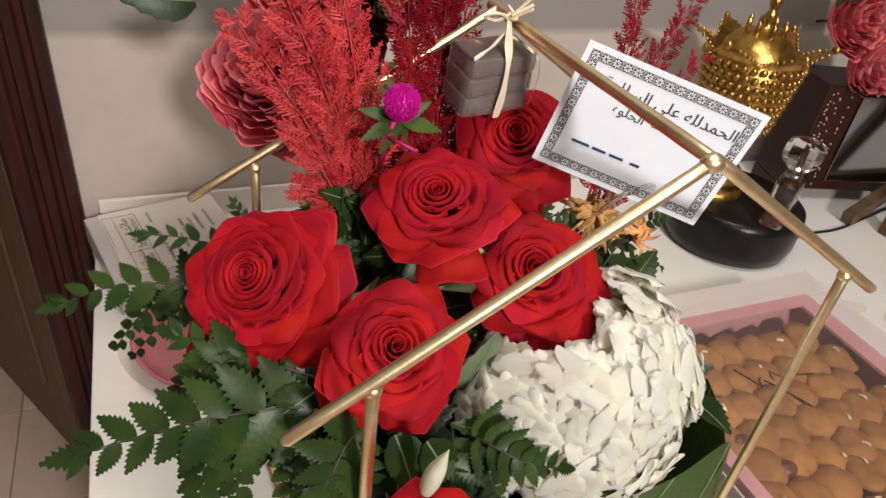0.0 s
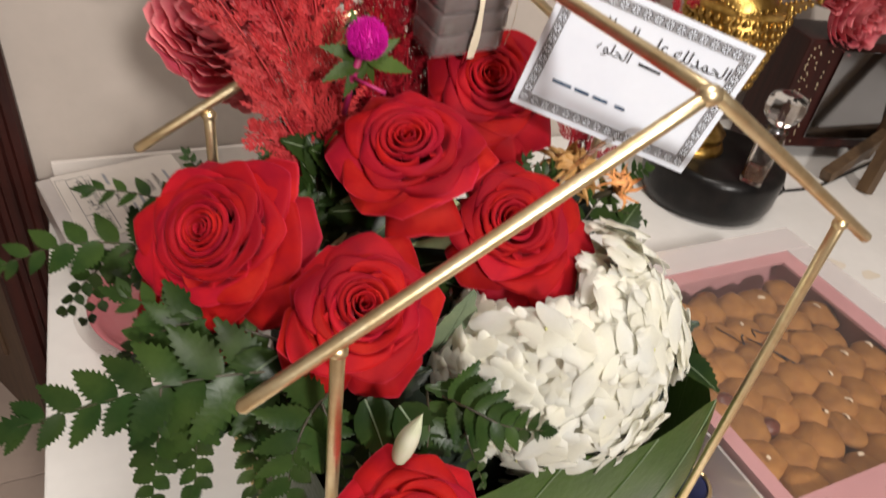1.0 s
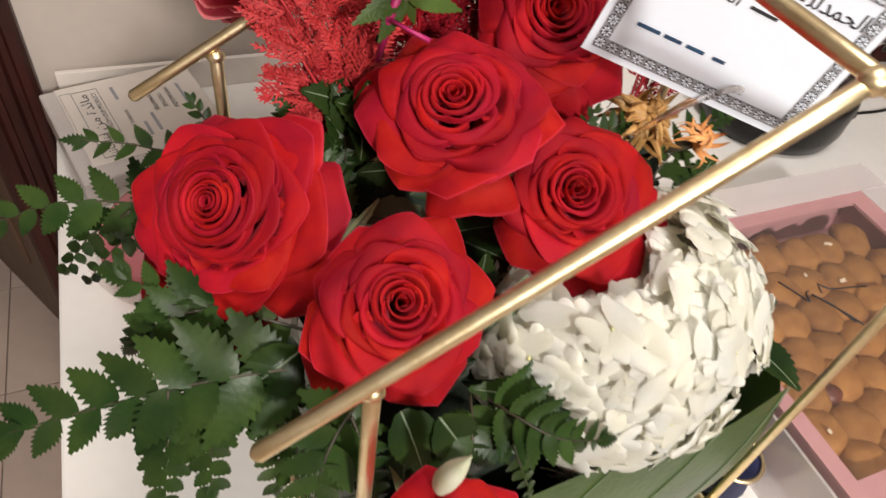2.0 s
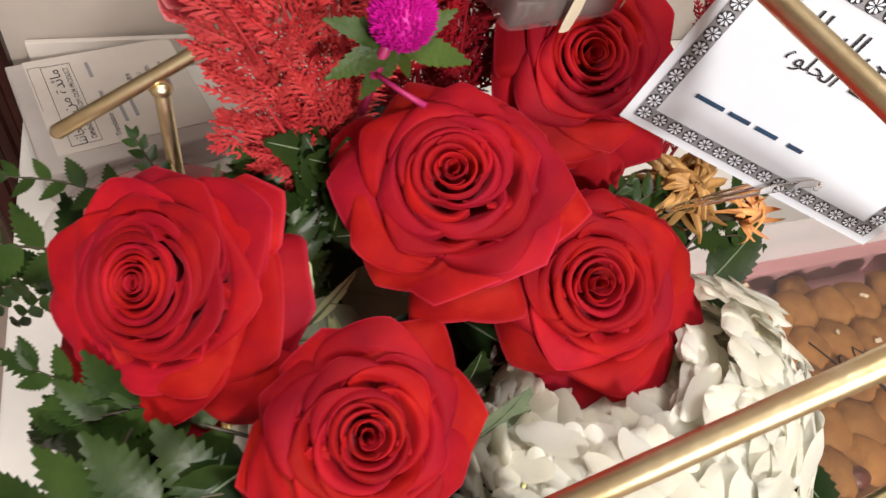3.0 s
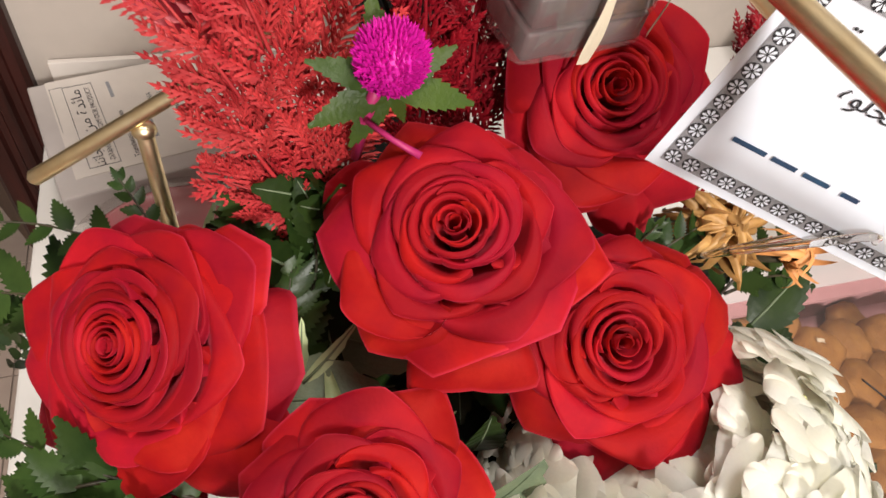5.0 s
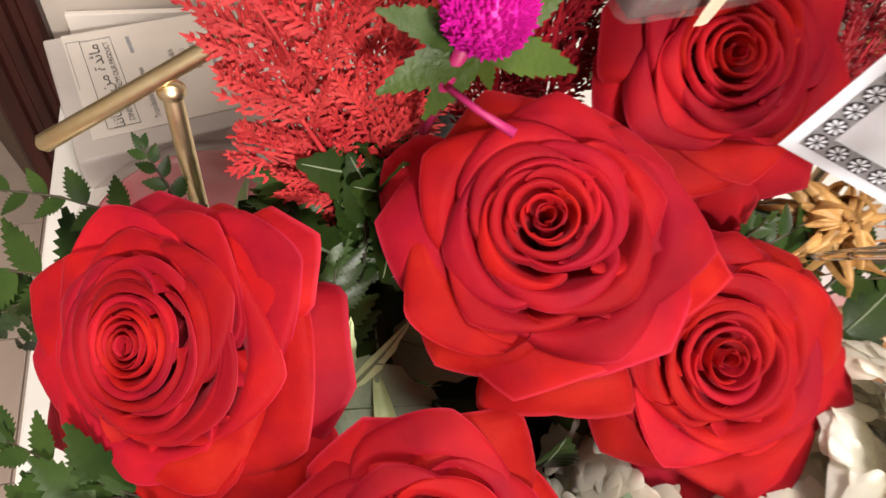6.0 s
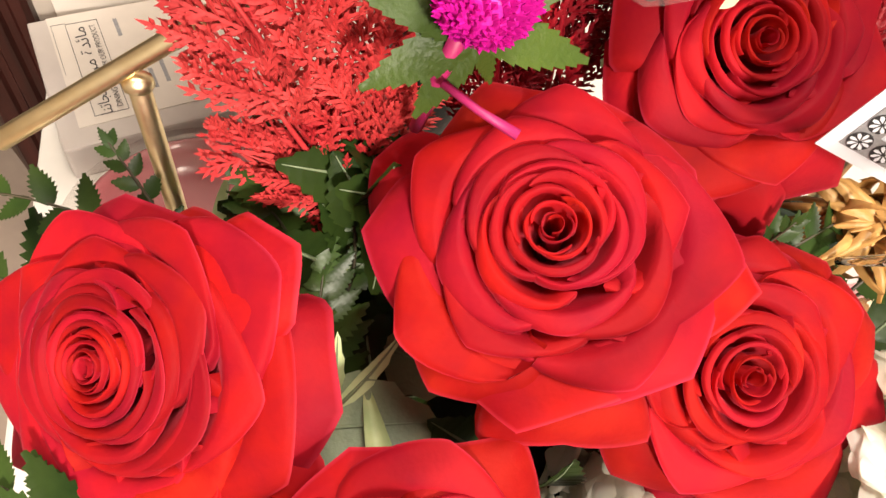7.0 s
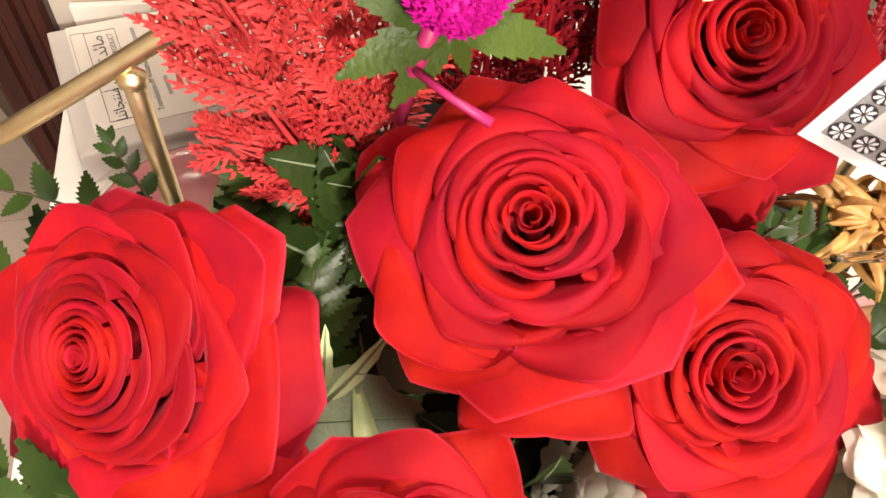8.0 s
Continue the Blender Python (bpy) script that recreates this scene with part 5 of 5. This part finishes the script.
for lo, hi in (((BX0 + 0.022, BY0 + 0.022, BZ - 0.013), (BX1 - 0.022, BY0 + 0.052, BZ - 0.009)), ((BX0 + 0.022, BY1 - 0.052, BZ - 0.013), (BX1 - 0.022, BY1 - 0.022, BZ - 0.009)), ((BX0 + 0.022, BY0 + 0.052, BZ - 0.013), (BX0 + 0.040, BY1 - 0.052, BZ - 0.009)), ((BX1 - 0.052, BY0 + 0.052, BZ - 0.013), (BX1 - 0.022, BY1 - 0.052, BZ - 0.009))):
    g = Geo()
    g.box(lo, hi)
    part("pink_rim", g, PINK_PAPER, bx, "pink paper rim", smooth=False)
for lo, hi, mt in (((BX0, BY0, TOP + 0.001), (BX1, BY0 + 0.003, BZ), ACRYLIC_EDGE), ((BX0, BY1 - 0.003, TOP + 0.001), (BX1, BY1, BZ), ACRYLIC_EDGE), ((BX0, BY0 + 0.003, TOP + 0.001), (BX0 + 0.003, BY1 - 0.003, BZ), ACRYLIC_EDGE), ((BX1 - 0.003, BY0 + 0.003, TOP + 0.001), (BX1, BY1 - 0.003, BZ), ACRYLIC_EDGE)):
    g = Geo()
    g.box(lo, hi)
    part("side_panel", g, mt, bx, "clear acrylic side panel", smooth=False).visible_shadow = False
g = Geo()
g.box((BX0, BY0, BZ + 0.001), (BX1, BY1, BZ + 0.004))
part("lid", g, ACRYLIC, bx, "clear acrylic lid", smooth=False).visible_shadow = False
for lo, hi in (((BX0, BY1 - 0.045, BZ + 0.0045), (BX1, BY1, BZ + 0.0055)), ((BX1 - 0.045, BY0, BZ + 0.0045), (BX1, BY1 - 0.046, BZ + 0.0055))):
    g = Geo()
    g.box(lo, hi)
    part("lid_band", g, ACRYLIC_EDGE, bx, "frosted lid margin", smooth=False).visible_shadow = False
for pts in ([(0.612, 0.405), (0.619, 0.390), (0.627, 0.372)], [(0.627, 0.372), (0.632, 0.383), (0.637, 0.385)], [(0.650, 0.378), (0.655, 0.390), (0.664, 0.380), (0.690, 0.376), (0.71, 0.372)], [(0.637, 0.380), (0.650, 0.360), (0.658, 0.335)], [(0.640, 0.376), (0.655, 0.350), (0.664, 0.330)]):
    g = Geo()
    g.tube(curve_pts([(x, y, BZ + 0.0052) for x, y in pts], 8), 0.0009, 5)
    part("pen_stroke", g, INK, bx, "black pen stroke on the lid")


def biscuit_mesh(seed):
    rnd = random.Random(seed)
    g = Geo()
    off = Vector((seed * 3.1, 0, 0))
    def f(u, v):
        a = 2 * math.pi * u
        d = Vector((math.sin(math.pi * v) * math.cos(a), math.sin(math.pi * v) * math.sin(a), -math.cos(math.pi * v)))
        n = 1 + 0.20 * noise.noise(d * 1.5 + off) + 0.10 * noise.noise(d * 3.6 + off)
        flat = 0.62 if d.z > 0 else 0.5
        return (0.0285 * d.x * n, 0.0270 * d.y * n, 0.024 * d.z * flat * n + 0.011)
    g.grid(f, 18, 10, True)
    return g.mesh("biscuit", COOKIE)


kinds = [biscuit_mesh(s) for s in range(6)]
rnd = random.Random(6)
flake = Geo()
flake.grid(lambda u, v: (0.010 * (u - 0.5) + 0.003 * (v - 0.5) ** 2, 0.0045 * (v - 0.5), 0.002 * math.sin(3 * u)), 5, 3)
flake = flake.mesh("flake", SUGAR)
for layer, z in enumerate((TOP + 0.013, TOP + 0.040)):
    for i in range(7):
        for j in range(8):
            x = BX0 + 0.062 + 0.0425 * i + 0.02 * ((j + layer) % 2) + rnd.uniform(-0.005, 0.005)
            y = BY0 + 0.062 + 0.0405 * j + rnd.uniform(-0.005, 0.005)
            if x > BX1 - 0.058 or y > BY1 - 0.055:
                continue
            b = tagged(new("biscuit", kinds[rnd.randrange(6)]), "golden-brown domed date biscuit in the clear box", "biscuit", "biscuits in the box")
            b.matrix_basis = pose(x, y, z + rnd.uniform(0, 0.006), rnd.uniform(-14, 14), rnd.uniform(-14, 14), rnd.uniform(0, 360))
            if layer and rnd.random() < 0.3:
                part("flake", flake, None, b, "pale nut flake", m=pose(rnd.uniform(-0.01, 0.01), rnd.uniform(-0.01, 0.01), 0.0255, rnd.uniform(-20, 20), rnd.uniform(-20, 20), rnd.uniform(0, 360)))
for x, y in ((0.575, 0.490), (0.570, 0.330), (0.595, 0.285)):
    g = Geo()
    g.ball((x, y, BZ - 0.026), (0.014, 0.011, 0.009), 12)
    solo("date", g, DATE, "dark brown pressed date among the biscuits", "date")
# small navy pouch at the foot of the right post
g = Geo()
g.lathe([(0.001, 0.001), (0.020, 0.002), (0.026, 0.02), (0.022, 0.045), (0.024, 0.055), (0.020, 0.055), (0.001, 0.04)], 20, (0.462, 0.262, TOP))
pouch = thing("pouch", "small navy pouch with a gold rim beside the frame", "pouch")
part("bag", g, NAVY, pouch)
g = Geo()
g.tube([(0.462 + 0.025 * math.cos(a), 0.262 + 0.025 * math.sin(a), TOP + 0.056) for a in [k * math.pi / 12 for k in range(25)]], 0.0022, 6)
part("rim", g, GOLD, pouch, "gold cord rim")


# ---- printed box, paper and pink bowl on the left ----
pb = thing("printed_box", "flat white paper box with black printed labels in a clear sleeve", "paper box", m=pose(-0.069, 0.786, TOP, 0, 0, 14))
g = Geo()
g.box((0.0, 0.0, 0.0005), (0.19, 0.197, 0.040), 0.003)
part("body", g, PAPER_GREY, pb, "grey-white paper box in a clear sleeve", smooth=False)
g = Geo()
g.box((0.019, 0.024, 0.0402), (0.188, 0.196, 0.0412))
part("label_sheet", g, PAPER, pb, "white printed label sheet", smooth=False)


def frame_lines(x0, y0, x1, y1, r, z=0.0416):
    g = Geo()
    for lo, hi in (((x0, y0), (x1, y0 + r)), ((x0, y1 - r), (x1, y1)), ((x0, y0 + r), (x0 + r, y1 - r)), ((x1 - r, y0 + r), (x1, y1 - r))):
        g.box((*lo, z - 0.0003), (*hi, z))
    part("printed_frame", g, INK, pb, "thin black printed frame", smooth=False)


frame_lines(0.035, 0.034, 0.067, 0.0805, 0.0006)
frame_lines(0.035, 0.0800, 0.067, 0.180, 0.0006)
g = Geo()
g.box((0.0215, 0.100, 0.0413), (0.0219, 0.182, 0.0416))
g.box((0.0219, 0.1816, 0.0413), (0.036, 0.182, 0.0416))
part("printed_frame", g, INK, pb, "thin black printed frame", smooth=False)


def up(x, y, spread=1.0):
    return pose(x, y, 0.0417, 0, 0, 90) @ Matrix.Diagonal((spread, 1, 1, 1))


text_mesh(shaped("\u0645\u0646\u062a\u062c\u0627\u062a\u0646\u0627"), 0.0155, INK, pb, up(0.0475, 0.0575, 1.05))
text_mesh(shaped("\u0645\u0627\u0626\u062f\u0629 \u0645\u0646"), 0.0165, INK, pb, up(0.0475, 0.130, 1.45))
text_mesh("DINING", 0.0082, INK, pb, up(0.0605, 0.054))
text_mesh("FROM OUR PRODUCT", 0.0080, INK, pb, up(0.0605, 0.130, 1.05))
text_mesh("Translation of Volumes", 0.0088, INK, pb, up(0.085, 0.076))
text_mesh("SRILANKA", 0.0082, INK, pb, up(0.122, 0.120))
text_mesh("BENGALI", 0.0082, INK, pb, up(0.134, 0.120))
text_mesh("INDONESIAN", 0.0082, INK, pb, up(0.146, 0.122))
for x0, y0, y1 in ((0.082, 0.145, 0.175), (0.097, 0.055, 0.085), (0.110, 0.06, 0.10), (0.160, 0.10, 0.15)):
    g = Geo()
    g.box((x0, y0, 0.0413), (x0 + 0.004, y1, 0.0416))
    part("print_bar", g, GREY_PRINT, pb, "bar of small print", smooth=False)
ps = thing("cardboard_sheet", "pale cardboard sheet leaning on the wall behind the printed box", "cardboard", m=pose(-0.096, 1.016, TOP))
g = Geo()
g.box((0, 0.0, 0.0005), (0.34, 0.008, 0.044), 0.001)
part("paper", g, PAPER, ps, smooth=False)

bw = thing("pink_bowl", "glossy pink shallow round bowl with a clear rim", "bowl", m=pose(0.045, 0.690, TOP))
g = Geo()
g.lathe([(0.001, 0.010), (0.055, 0.010), (0.082, 0.013), (0.094, 0.028), (0.100, 0.036), (0.104, 0.036), (0.100, 0.028), (0.088, 0.008), (0.060, 0.002), (0.001, 0.002)], 48)
part("bowl", g, PINK, bw)
g = Geo()
g.lathe([(0.001, 0.0425), (0.070, 0.0415), (0.105, 0.0375), (0.118, 0.036), (0.1185, 0.033), (0.105, 0.0365)], 48)
part("lid", g, ACRYLIC, bw, "clear plastic lid").visible_shadow = False

# ---- stains on the tabletop and tiles ----
rnd = random.Random(3)
for x, y, r in ((1.02, 0.54, 0.026), (1.07, 0.50, 0.016), (0.98, 0.47, 0.012)):
    g = Geo()
    g.add([(x + r * (1 + 0.25 * math.sin(3 * a + x * 9)) * math.cos(a), y + 0.8 * r * (1 + 0.2 * math.cos(2 * a)) * math.sin(a), TOP + 0.0005) for a in [k * math.pi / 14 for k in range(28)]], [tuple(range(28))])
    part("stain", g, mat("stain_tan", (0.66, 0.58, 0.46), (0.70, 0.62, 0.52), 30, 0.4), table, "pale tan dried stain", smooth=False)

tile = Geo()
tile.box((0.0015, 0.0015, -0.0055), (0.2985, 0.2985, 0.0), 0.001)
tile = tile.mesh("tile", TILE, False)
for i in range(-6, 3):
    for j in range(2, 10):
        part("tile", tile, None, floor, m=pose(-0.395 + 0.3 * (i + 1), -0.10 + 0.302 * j - 0.002 * j, 0, 0, 0, 0))
g = Geo()
for i in range(-6, 12):
    for j in range(-11, 10):
        if -6 <= i < 3 and 2 <= j < 10:
            continue
        x, y = -0.395 + 0.3 * (i + 1), -0.10 + 0.3 * j
        if x + 0.2985 < 3.3 and x > -2.0 and y + 0.2985 < 3.0:
            g.box((x + 0.0015, y + 0.0015, -0.0055), (x + 0.2985, y + 0.2985, 0.0))
tagged(part("tiles", g, TILE, floor, smooth=False), kind="stuff")
